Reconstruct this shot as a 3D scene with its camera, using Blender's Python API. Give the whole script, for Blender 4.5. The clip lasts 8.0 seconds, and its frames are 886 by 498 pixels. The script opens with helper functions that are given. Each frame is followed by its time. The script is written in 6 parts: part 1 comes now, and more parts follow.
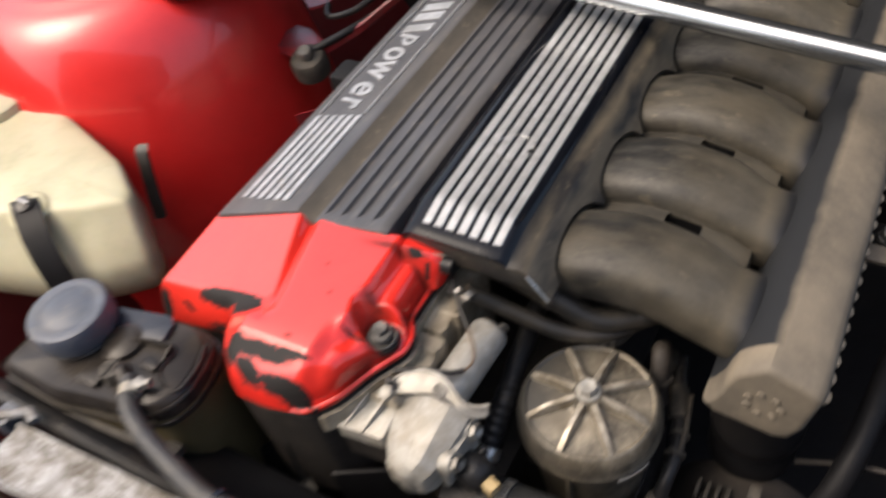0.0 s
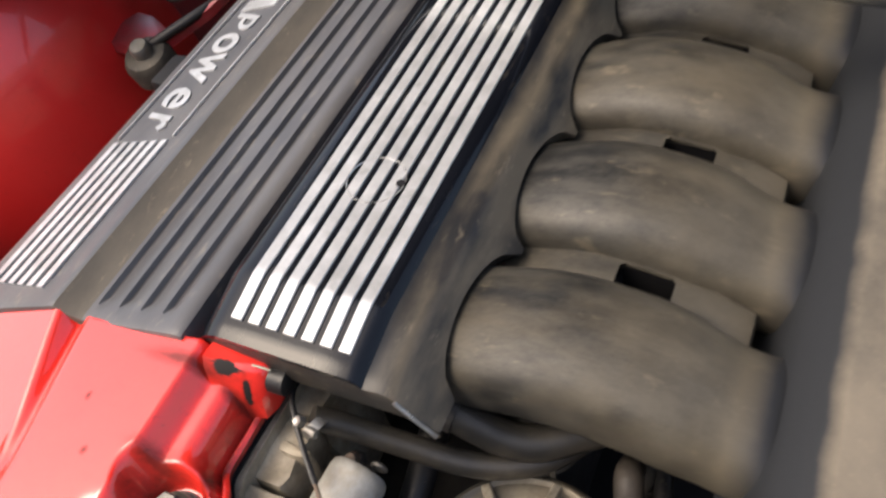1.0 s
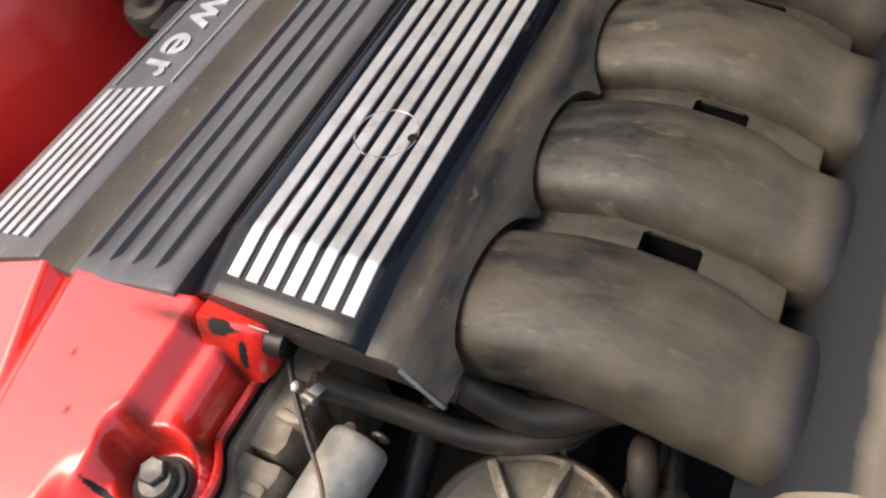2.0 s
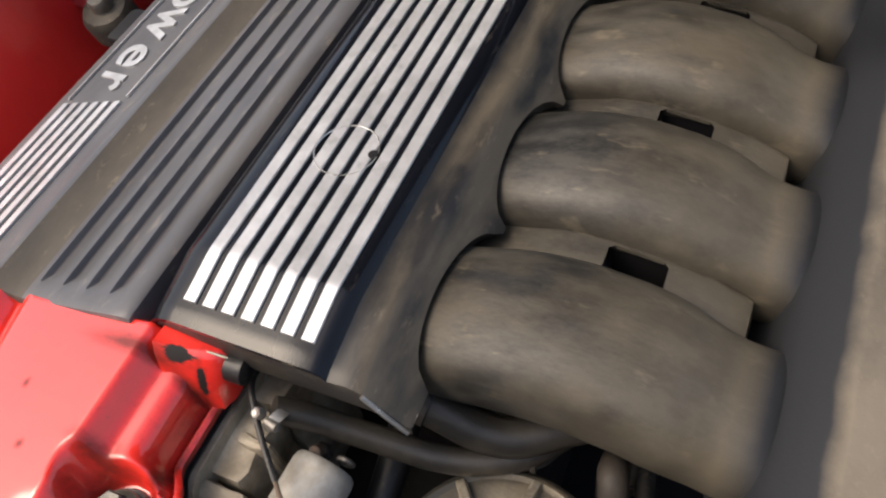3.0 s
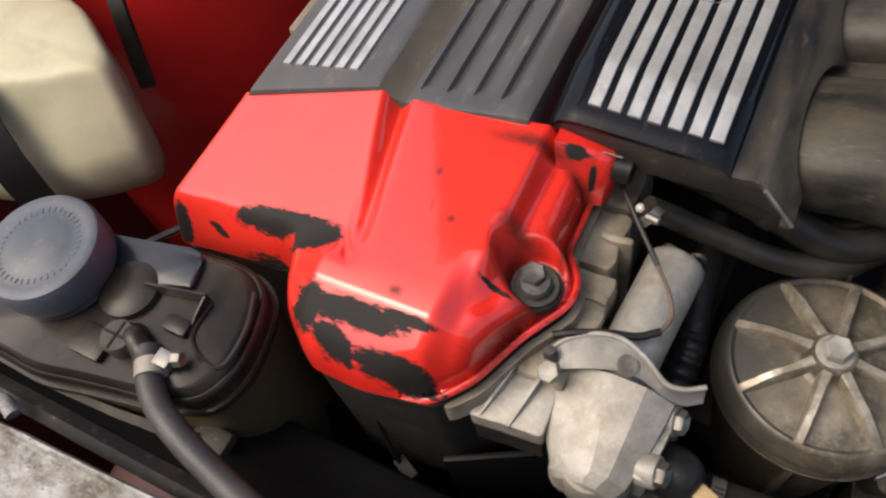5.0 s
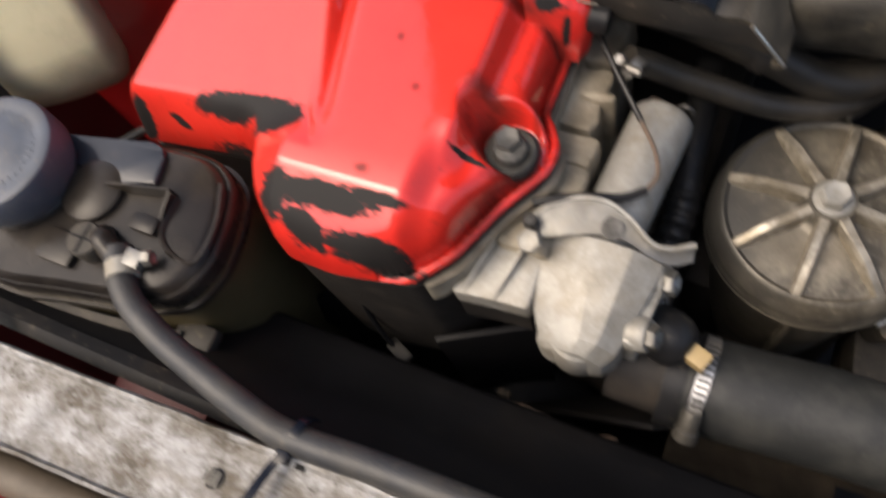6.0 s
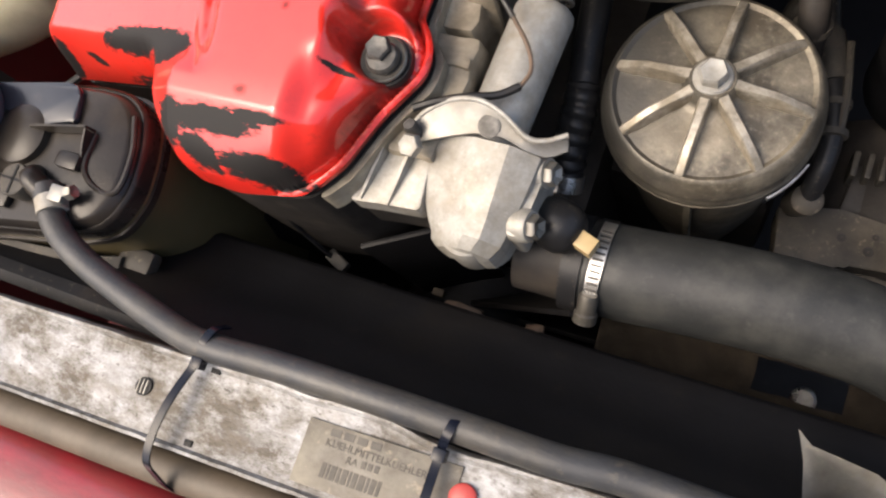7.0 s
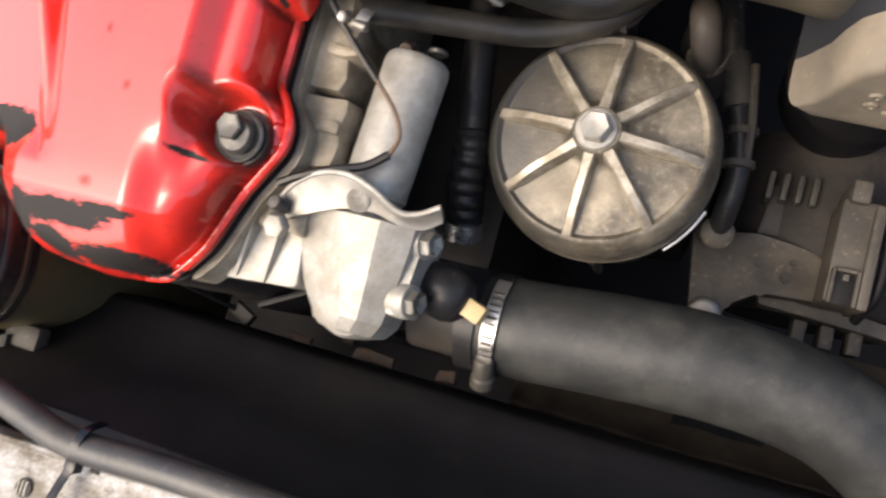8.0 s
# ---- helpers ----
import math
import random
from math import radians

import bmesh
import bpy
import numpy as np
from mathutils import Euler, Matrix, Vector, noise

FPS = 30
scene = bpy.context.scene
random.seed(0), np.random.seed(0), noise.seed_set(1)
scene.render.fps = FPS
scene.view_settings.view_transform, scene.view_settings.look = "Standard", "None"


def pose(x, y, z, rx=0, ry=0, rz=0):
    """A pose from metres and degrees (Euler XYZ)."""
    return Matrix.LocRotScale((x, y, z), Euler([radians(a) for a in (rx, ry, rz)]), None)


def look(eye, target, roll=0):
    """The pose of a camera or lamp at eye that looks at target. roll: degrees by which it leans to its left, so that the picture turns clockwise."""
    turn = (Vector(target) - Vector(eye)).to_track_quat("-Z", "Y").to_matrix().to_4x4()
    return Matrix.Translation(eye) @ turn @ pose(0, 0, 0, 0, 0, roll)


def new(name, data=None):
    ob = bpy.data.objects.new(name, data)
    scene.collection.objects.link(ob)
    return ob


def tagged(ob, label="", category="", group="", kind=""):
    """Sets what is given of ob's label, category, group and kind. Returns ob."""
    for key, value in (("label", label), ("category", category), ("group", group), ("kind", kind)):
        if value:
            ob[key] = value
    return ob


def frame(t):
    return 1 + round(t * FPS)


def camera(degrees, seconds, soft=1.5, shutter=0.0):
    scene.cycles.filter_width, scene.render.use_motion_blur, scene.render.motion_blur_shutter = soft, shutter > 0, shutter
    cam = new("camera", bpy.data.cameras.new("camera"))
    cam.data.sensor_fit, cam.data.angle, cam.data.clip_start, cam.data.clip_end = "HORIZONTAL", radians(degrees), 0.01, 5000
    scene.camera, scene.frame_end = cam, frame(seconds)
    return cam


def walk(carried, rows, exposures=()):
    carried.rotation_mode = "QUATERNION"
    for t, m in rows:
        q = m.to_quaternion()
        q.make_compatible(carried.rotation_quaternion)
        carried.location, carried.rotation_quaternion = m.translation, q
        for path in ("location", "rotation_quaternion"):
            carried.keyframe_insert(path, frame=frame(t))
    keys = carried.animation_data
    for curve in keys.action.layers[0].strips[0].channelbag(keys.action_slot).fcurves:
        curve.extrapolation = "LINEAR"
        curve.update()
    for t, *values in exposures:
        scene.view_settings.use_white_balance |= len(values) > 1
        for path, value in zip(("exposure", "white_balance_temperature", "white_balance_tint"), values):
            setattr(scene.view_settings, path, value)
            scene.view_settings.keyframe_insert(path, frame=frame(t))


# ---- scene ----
cam = camera(59.12, 8.0, soft=2.2, shutter=0.4)
PATH = [
    (0, (0.1381, -0.2650, 1.3030), (-0.2883, 0.2696, 0.5733), -13.14),
    (0.5, (0.1357, -0.0999, 1.2322), (-0.2576, 0.4398, 0.4879), -13.26),
    (1, (0.0971, -0.0688, 1.1659), (-0.3014, 0.4508, 0.4101), -17.57),
    (1.2, (0.0870, -0.0700, 1.1520), (-0.7120, 0.9470, -0.3730), -17.90),
    (1.5, (0.0910, -0.0599, 1.1516), (-0.3100, 0.4323, 0.3789), -17.70),
    (1.7, (0.0830, -0.0630, 1.1490), (-0.7100, 0.9130, -0.4070), -16.90),
    (2.8, (0.0860, -0.0540, 1.1430), (-0.6700, 0.9660, -0.4020), -15.80),
    (3, (0.0850, -0.0475, 1.1453), (-0.2799, 0.4497, 0.3581), -15.78),
    (3.5, (0.0636, -0.0662, 1.1427), (-0.3060, 0.4271, 0.3552), -14.73),
    (4, (0.0363, -0.0859, 1.1569), (-0.3379, 0.3939, 0.3633), -14.51),
    (4.5, (-0.0047, -0.1476, 1.1700), (-0.3634, 0.3013, 0.3516), -14.40),
    (4.7, (-0.0266, -0.1651, 1.1819), (-0.3753, 0.2540, 0.3435), -14.96),
    (5.8, (-0.0584, -0.1943, 1.1880), (-0.3599, 0.1615, 0.3034), -19.02),
    (6, (-0.0336, -0.1736, 1.1618), (-0.3383, 0.1020, 0.2501), -27.11),
    (6.5, (0.0218, -0.1571, 1.1507), (-0.2922, 0.0050, 0.2152), -44.27),
    (7, (0.0416, -0.1549, 1.1609), (-0.2900, -0.0033, 0.2298), -48.04),
    (7.5, (0.0559, -0.1271, 1.1593), (-0.2748, 0.0073, 0.2252), -52.02),
    (8, (0.0689, -0.0791, 1.1393), (-0.2375, 0.0058, 0.1911), -60.24),
]
walk(cam, [(t, look(eye, target, roll)) for t, eye, target, roll in PATH], [(0.0, 1.03, 6850, 10), (0.5, 1.18, 6850, 10), (1.0, 1.30, 6850, 10), (1.5, 1.32, 6850, 10), (3.0, 1.08, 6850, 10), (3.5, 1.12, 6850, 10), (4.5, 0.70, 6850, 10), (6.0, 0.78, 6850, 10), (6.5, 1.23, 6850, 10), (7.0, 1.25, 6850, 10), (8.0, 1.44, 6850, 10)])

# ---- light ----
world = bpy.data.worlds.new("sky")
scene.world = world
world.use_nodes = True
_n = world.node_tree.nodes
_sky = _n.new("ShaderNodeTexSky")
_sky.sky_type, _sky.sun_disc = "NISHITA", False
_sky.sun_elevation, _sky.sun_rotation = radians(57), radians(234)
_sky.dust_density, _sky.air_density, _sky.ozone_density = 6.0, 1.0, 1.0
_n["Background"].inputs["Strength"].default_value = 0.17
world.node_tree.links.new(_sky.outputs[0], _n["Background"].inputs["Color"])
_sun = bpy.data.lights.new("sun", "SUN")
_sun.energy, _sun.angle, _sun.color = 0.45, radians(36), (1.0, 0.95, 0.87)
sun = new("sun", _sun)
sun.matrix_world = look((-1.06, -0.77, 2.81), (0, 0, 0.8))


# ---- materials ----
def material(name, base, dark=None, rough=0.5, metal=0.0, scale=40.0, amount=0.5, dust=None, dusty=0.0, dust_scale=9.0,
             bump=0.15, bump_scale=300.0, coat=0.0, alpha_sss=0.0, stretch=(1, 1, 1), rough_var=0.15, speck=0.0, speck_scale=220.0, speck_colour=(0.3, 0.25, 0.18), spec=0.5, span=(0.35, 0.68), grain=0.6):
    """A surface with grain, large stains and a layer of dust that lies in blotches."""
    m = bpy.data.materials.new(name)
    m.use_nodes = True
    nt = m.node_tree
    b = nt.nodes["Principled BSDF"]
    geo = nt.nodes.new("ShaderNodeNewGeometry")
    mp = nt.nodes.new("ShaderNodeMapping")
    mp.inputs["Scale"].default_value = stretch
    nt.links.new(geo.outputs["Position"], mp.inputs["Vector"])

    def noise_node(s, detail=6.0, r=0.6):
        n = nt.nodes.new("ShaderNodeTexNoise")
        n.inputs["Scale"].default_value, n.inputs["Detail"].default_value, n.inputs["Roughness"].default_value = s, detail, r
        nt.links.new(mp.outputs[0], n.inputs["Vector"])
        return n.outputs["Fac"]

    def ramp(src, a, c):
        r = nt.nodes.new("ShaderNodeMapRange")
        r.inputs["From Min"].default_value, r.inputs["From Max"].default_value = a, c
        nt.links.new(src, r.inputs["Value"])
        return r.outputs[0]

    def mix(fac, a, c):
        n = nt.nodes.new("ShaderNodeMix")
        n.data_type = "RGBA"
        nt.links.new(fac, n.inputs["Factor"]) if not isinstance(fac, float) else None
        for sock, v in ((n.inputs[6], a), (n.inputs[7], c)):
            if isinstance(v, tuple):
                sock.default_value = (*v, 1)
            else:
                nt.links.new(v, sock)
        return n.outputs[2]

    dark = dark or tuple(v * (1 - 0.6 * amount) for v in base)
    col = mix(ramp(noise_node(scale, 8.0, grain), *span), dark, base)
    if dust:
        blot = ramp(noise_node(dust_scale, 8.0, 0.65), 0.62 - 0.45 * dusty, 0.85 - 0.35 * dusty)
        mul = nt.nodes.new("ShaderNodeMath")
        mul.operation = "MULTIPLY"
        mul.inputs[1].default_value = min(1.0, 0.45 + 0.5 * dusty)
        nt.links.new(blot, mul.inputs[0])
        col = mix(mul.outputs[0], col, dust)
    if speck:
        grit = ramp(noise_node(speck_scale, 3.0, 0.7), 0.60, 0.72)
        sm = nt.nodes.new("ShaderNodeMath")
        sm.operation = "MULTIPLY"
        sm.inputs[1].default_value = speck
        nt.links.new(grit, sm.inputs[0])
        col = mix(sm.outputs[0], col, speck_colour)
        rub = ramp(noise_node(3.5 * scale ** 0.5, 9.0, 0.72), 0.5, 0.72)
        sm = nt.nodes.new("ShaderNodeMath")
        sm.operation = "MULTIPLY"
        sm.inputs[1].default_value = 0.75 * speck
        nt.links.new(rub, sm.inputs[0])
        col = mix(sm.outputs[0], col, tuple(0.5 * v for v in base))
    nt.links.new(col, b.inputs["Base Color"])
    b.inputs["Metallic"].default_value = metal
    rr = nt.nodes.new("ShaderNodeMapRange")
    rr.inputs["To Min"].default_value, rr.inputs["To Max"].default_value = max(0.03, rough - rough_var), min(1.0, rough + rough_var)
    nt.links.new(noise_node(scale * 0.4), rr.inputs["Value"])
    nt.links.new(rr.outputs[0], b.inputs["Roughness"])
    b.inputs["Specular IOR Level"].default_value = spec
    b.inputs["Coat Weight"].default_value = coat
    b.inputs["Coat Roughness"].default_value = 0.05
    b.inputs["Coat IOR"].default_value = 1.6
    if alpha_sss:
        b.inputs["Subsurface Weight"].default_value = alpha_sss
        b.inputs["Subsurface Radius"].default_value = (0.02, 0.015, 0.008)
        b.inputs["Subsurface Scale"].default_value = 1.0
    if bump:
        bp = nt.nodes.new("ShaderNodeBump")
        bp.inputs["Strength"].default_value, bp.inputs["Distance"].default_value = bump, 0.0008
        nt.links.new(noise_node(bump_scale, 4.0), bp.inputs["Height"])
        nt.links.new(bp.outputs[0], b.inputs["Normal"])
        if coat:
            nt.links.new(bp.outputs[0], b.inputs["Coat Normal"])
    return m


M_RED = material("red_paint", (0.80, 0.032, 0.028), (0.70, 0.022, 0.020), rough=0.34, coat=0.5, scale=8, bump=0.2, bump_scale=40, rough_var=0.06, speck=0.12, speck_scale=60, speck_colour=(0.35, 0.012, 0.01))
M_COVER = material("grey_plastic", (0.080, 0.0795, 0.084), (0.053, 0.0525, 0.056), rough=0.36, dust=(0.122, 0.112, 0.098), dusty=0.34, dust_scale=14, stretch=(1, .35, 1), bump=0.1, bump_scale=900, speck=0.3, speck_scale=160, spec=0.4)
M_GLOSS = material("black_plastic_polished", (0.006, 0.007, 0.010), rough=0.10, rough_var=0.05, dust=(0.028, 0.024, 0.019), dusty=0.08, dust_scale=22, bump=0.05, bump_scale=500, stretch=(1.6, 0.3, 1.6), speck=0.06, speck_scale=130, spec=0.24)
M_SILVER = material("silver_paint", (0.58, 0.588, 0.595), (0.43, 0.436, 0.44), rough=0.34, metal=0.5, scale=60, dust=(0.25, 0.245, 0.23), dusty=0.3, dust_scale=40, bump=0.06, speck=0.4, speck_scale=70, speck_colour=(0.2, 0.195, 0.185))
M_MANIF = material("dusty_black_plastic", (0.046, 0.0440, 0.0385), (0.0095, 0.0098, 0.0098), rough=0.5, dust=(0.102, 0.086, 0.060), dusty=0.36, dust_scale=24, scale=36, bump=0.16, bump_scale=700, speck=0.5, speck_scale=110, speck_colour=(0.14, 0.118, 0.082), stretch=(0.35, 1, 0.6), spec=0.3, span=(0.42, 0.60), grain=0.78)
M_FACE = material("dull_grey_plastic", (0.040, 0.038, 0.036), (0.024, 0.023, 0.022), rough=0.5, dust=(0.085, 0.072, 0.054), dusty=0.34, dust_scale=30, scale=40, bump=0.15, speck=0.3, spec=0.35)
M_FLANK = material("brown_dusted_plastic", (0.090, 0.077, 0.057), (0.017, 0.0172, 0.018), rough=0.42, dust=(0.130, 0.109, 0.078), dusty=0.42, dust_scale=26, scale=36, bump=0.12, speck=0.25, speck_scale=160, stretch=(1, 0.35, 1), spec=0.35, span=(0.38, 0.54), grain=0.55)
M_TROUGH = material("brown_caked_dust", (0.098, 0.088, 0.074), (0.066, 0.060, 0.052), rough=0.6, scale=30, dust=(0.14, 0.12, 0.095), dusty=0.35, dust_scale=25, bump=0.2, speck=0.3, stretch=(1, 0.4, 1), spec=0.2)
# Bluish base paints in the sky mirrored by the tank's flat plate.
M_PANEL = material("sky_tinted_black_plastic", (0.03, 0.034, 0.043), rough=0.2, dust=(0.09, 0.08, 0.07), dusty=0.2, dust_scale=25, bump=0.04)
M_TRAY = material("brown_dirty_metal", (0.060, 0.046, 0.032), (0.024, 0.019, 0.014), rough=0.7, scale=35, dust=(0.085, 0.066, 0.046), dusty=0.4, dust_scale=40, bump=0.4, bump_scale=250, speck=0.4, speck_colour=(0.05, 0.038, 0.026), spec=0.2)
M_PLEN = material("dustier_black_plastic", (0.16, 0.138, 0.107), (0.105, 0.092, 0.074), rough=0.62, dust=(0.25, 0.21, 0.155), dusty=0.5, dust_scale=16, scale=24, bump=0.15, bump_scale=600, speck=0.25, speck_scale=190, spec=0.3)
M_FRONT = material("dusty_plastic_end", (0.16, 0.138, 0.107), (0.105, 0.092, 0.074), rough=0.62, dust=(0.25, 0.21, 0.155), dusty=0.5, dust_scale=16, scale=24, bump=0.15, bump_scale=600, speck=0.25, speck_scale=190, spec=0.3)
M_ALU = material("cast_aluminium", (0.34, 0.328, 0.296), (0.19, 0.177, 0.15), rough=0.5, metal=0.2, scale=45, dust=(0.22, 0.18, 0.12), dusty=0.36, dust_scale=40, bump=0.25, bump_scale=450, speck=0.3, speck_scale=200, speck_colour=(0.5, 0.48, 0.44), span=(0.36, 0.58), grain=0.72)
M_BRIGHT = material("bright_bolt_steel", (0.36, 0.352, 0.325), (0.25, 0.24, 0.215), rough=0.5, metal=0.3, scale=160, dust=(0.22, 0.19, 0.14), dusty=0.3, dust_scale=90, bump=0.15, speck=0.3)
M_RHOSE = material("grey_dusted_rubber", (0.029, 0.030, 0.029), (0.019, 0.020, 0.0195), rough=0.5, dust=(0.063, 0.062, 0.054), dusty=0.36, dust_scale=30, scale=60, bump=0.25, bump_scale=500, speck=0.2, speck_scale=140, speck_colour=(0.1, 0.095, 0.085), spec=0.4)
M_DULLRED = material("dusty_red_paint", (0.36, 0.022, 0.030), (0.17, 0.014, 0.018), rough=0.36, coat=0.3, scale=22, dust=(0.13, 0.050, 0.044), dusty=0.46, dust_scale=26, bump=0.15, speck=0.5, speck_scale=90, speck_colour=(0.16, 0.09, 0.075), stretch=(0.5, 1.4, 1), grain=0.7)
# The body's red darkened in colour for the shade low in the bay.
M_SHADERED = material("shaded_red_paint", (0.17, 0.012, 0.013), (0.08, 0.008, 0.008), rough=0.45, scale=14, dust=(0.05, 0.022, 0.018), dusty=0.4, dust_scale=14, bump=0.1)
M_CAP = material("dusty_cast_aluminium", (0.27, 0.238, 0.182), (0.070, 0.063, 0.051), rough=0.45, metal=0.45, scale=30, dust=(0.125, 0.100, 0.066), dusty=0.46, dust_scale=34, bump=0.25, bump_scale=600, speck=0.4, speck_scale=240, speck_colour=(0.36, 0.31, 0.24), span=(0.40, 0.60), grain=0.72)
M_BEIGE = material("pale_stained_casting", (0.42, 0.37, 0.285), (0.20, 0.168, 0.12), rough=0.6, metal=0.1, scale=55, dust=(0.12, 0.095, 0.065), dusty=0.34, dust_scale=60, bump=0.4, bump_scale=300, speck=0.4)
M_RIB = material("rubbed_aluminium", (0.44, 0.40, 0.33), (0.22, 0.196, 0.155), rough=0.42, metal=0.6, scale=110, dust=(0.20, 0.162, 0.105), dusty=0.4, dust_scale=70, bump=0.15, speck=0.35, span=(0.4, 0.6), grain=0.7)
M_STEEL = material("zinc_steel", (0.72, 0.71, 0.68), (0.5, 0.48, 0.45), rough=0.3, metal=0.9, scale=120, dust=(0.35, 0.3, 0.24), dusty=0.1, dust_scale=50, bump=0.1)
M_BOLT = material("greasy_steel", (0.15, 0.145, 0.135), (0.06, 0.058, 0.055), rough=0.5, metal=0.6, scale=150, dust=(0.03, 0.027, 0.023), dusty=0.45, dust_scale=90, bump=0.15, speck=0.3)
M_ZINC = material("stained_zinc_plate", (0.26, 0.255, 0.240), (0.13, 0.126, 0.115), rough=0.45, metal=0.7, scale=55, dust=(0.18, 0.15, 0.10), dusty=0.38, dust_scale=45, bump=0.15, speck=0.4)
M_CHROME = material("polished_steel", (0.46, 0.49, 0.51), (0.36, 0.38, 0.40), rough=0.2, metal=0.95, scale=30, stretch=(.2, 1, 1), bump=0.1, rough_var=0.08, speck=0.3)
M_BLACK = material("black_plastic", (0.016, 0.016, 0.017), rough=0.42, dust=(0.08, 0.066, 0.05), dusty=0.25, dust_scale=16, bump=0.12, speck=0.2, spec=0.3)
M_SHROUD = material("shroud_plastic", (0.0075, 0.0074, 0.0084), rough=0.55, dust=(0.016, 0.0135, 0.011), dusty=0.25, dust_scale=14, bump=0.2, speck=0.3, speck_scale=90, speck_colour=(0.022, 0.019, 0.016), spec=0.2)
M_LID = material("grey_black_plastic", (0.021, 0.018, 0.0165), rough=0.3, dust=(0.060, 0.049, 0.036), dusty=0.42, dust_scale=26, bump=0.12, speck=0.2, speck_scale=200, speck_colour=(0.06, 0.048, 0.034), spec=0.25)
M_CAPBLUE = material("blue_grey_cap_plastic", (0.085, 0.10, 0.13), rough=0.5, dust=(0.13, 0.125, 0.12), dusty=0.35, dust_scale=30, bump=0.1, speck=0.3)
M_RUBBER = material("rubber", (0.015, 0.0147, 0.014), (0.010, 0.0098, 0.0094), rough=0.42, dust=(0.050, 0.042, 0.031), dusty=0.42, dust_scale=30, bump=0.2, bump_scale=600, speck=0.12, speck_scale=70, speck_colour=(0.09, 0.08, 0.064), spec=0.4)
M_HOSE = material("grey_rubber", (0.032, 0.034, 0.038), (0.020, 0.021, 0.023), rough=0.5, dust=(0.085, 0.076, 0.060), dusty=0.42, dust_scale=34, scale=50, bump=0.3, bump_scale=500, speck=0.4, speck_scale=120, speck_colour=(0.11, 0.096, 0.074))
M_RAD = material("corroded_aluminium", (0.37, 0.372, 0.372), (0.070, 0.058, 0.042), rough=0.6, metal=0.15, scale=30, dust=(0.105, 0.084, 0.056), dusty=0.46, dust_scale=64, bump=1.0, bump_scale=220, stretch=(0.75, 1.2, 1), speck=0.95, speck_scale=320, speck_colour=(0.045, 0.037, 0.026), span=(0.41, 0.58), grain=0.8)
M_PIPE = material("brown_dirty_rubber", (0.085, 0.066, 0.045), rough=0.6, dust=(0.13, 0.1, 0.07), dusty=0.4, dust_scale=25, bump=0.2)
M_CREAM = material("cream_plastic", (0.52, 0.49, 0.345), (0.42, 0.40, 0.27), rough=0.42, scale=10, dust=(0.24, 0.235, 0.145), dusty=0.28, dust_scale=16, bump=0.06, alpha_sss=0.25, speck=0.2, speck_scale=40, spec=0.35)
M_AMBER = material("yellowed_tank_plastic", (0.12, 0.095, 0.045), rough=0.45, scale=12, dust=(0.1, 0.08, 0.05), dusty=0.3, bump=0.08)
M_DARK = material("oily_cast_iron", (0.030, 0.027, 0.025), rough=0.55, dust=(0.07, 0.056, 0.042), dusty=0.3, dust_scale=20, bump=0.5, bump_scale=200, spec=0.25)
M_ALTP = material("dusty_grey_plastic", (0.050, 0.046, 0.040), rough=0.55, dust=(0.115, 0.097, 0.074), dusty=0.42, dust_scale=26, bump=0.25, speck=0.3, spec=0.25)
M_BRASS = material("tan_connector_plastic", (0.45, 0.33, 0.16), rough=0.5, bump=0.1)
M_RUST = material("rusty_metal", (0.15, 0.095, 0.06), (0.07, 0.05, 0.036), rough=0.7, bump=0.4)
M_GROUND = material("asphalt", (0.055, 0.054, 0.052), rough=0.9, scale=60, dust=(0.12, 0.11, 0.1), dusty=0.3, dust_scale=3, bump=0.5, bump_scale=120)
M_TAN = material("tan_dusty_plastic", (0.19, 0.155, 0.115), rough=0.6, dust=(0.25, 0.205, 0.15), dusty=0.5, bump=0.2, speck=0.3)
M_LABEL = material("weathered_label", (0.165, 0.146, 0.108), (0.075, 0.063, 0.046), rough=0.55, scale=45, dust=(0.20, 0.185, 0.155), dusty=0.40, dust_scale=50, bump=0.3, speck=0.6, speck_scale=150)
M_PRINT = material("faded_print", (0.034, 0.030, 0.024), (0.075, 0.065, 0.05), rough=0.6, scale=160, bump=0.0)
M_WALL = material("grey_plaster", (0.22, 0.20, 0.175), (0.16, 0.145, 0.125), rough=0.9, scale=4, bump=0.4, bump_scale=120)
M_REDCAP = material("red_plastic_button", (0.5, 0.06, 0.05), rough=0.45, bump=0.05)
M_BLUE = material("black_nylon", (0.006, 0.008, 0.015), rough=0.25, bump=0.03, rough_var=0.05, spec=0.25)


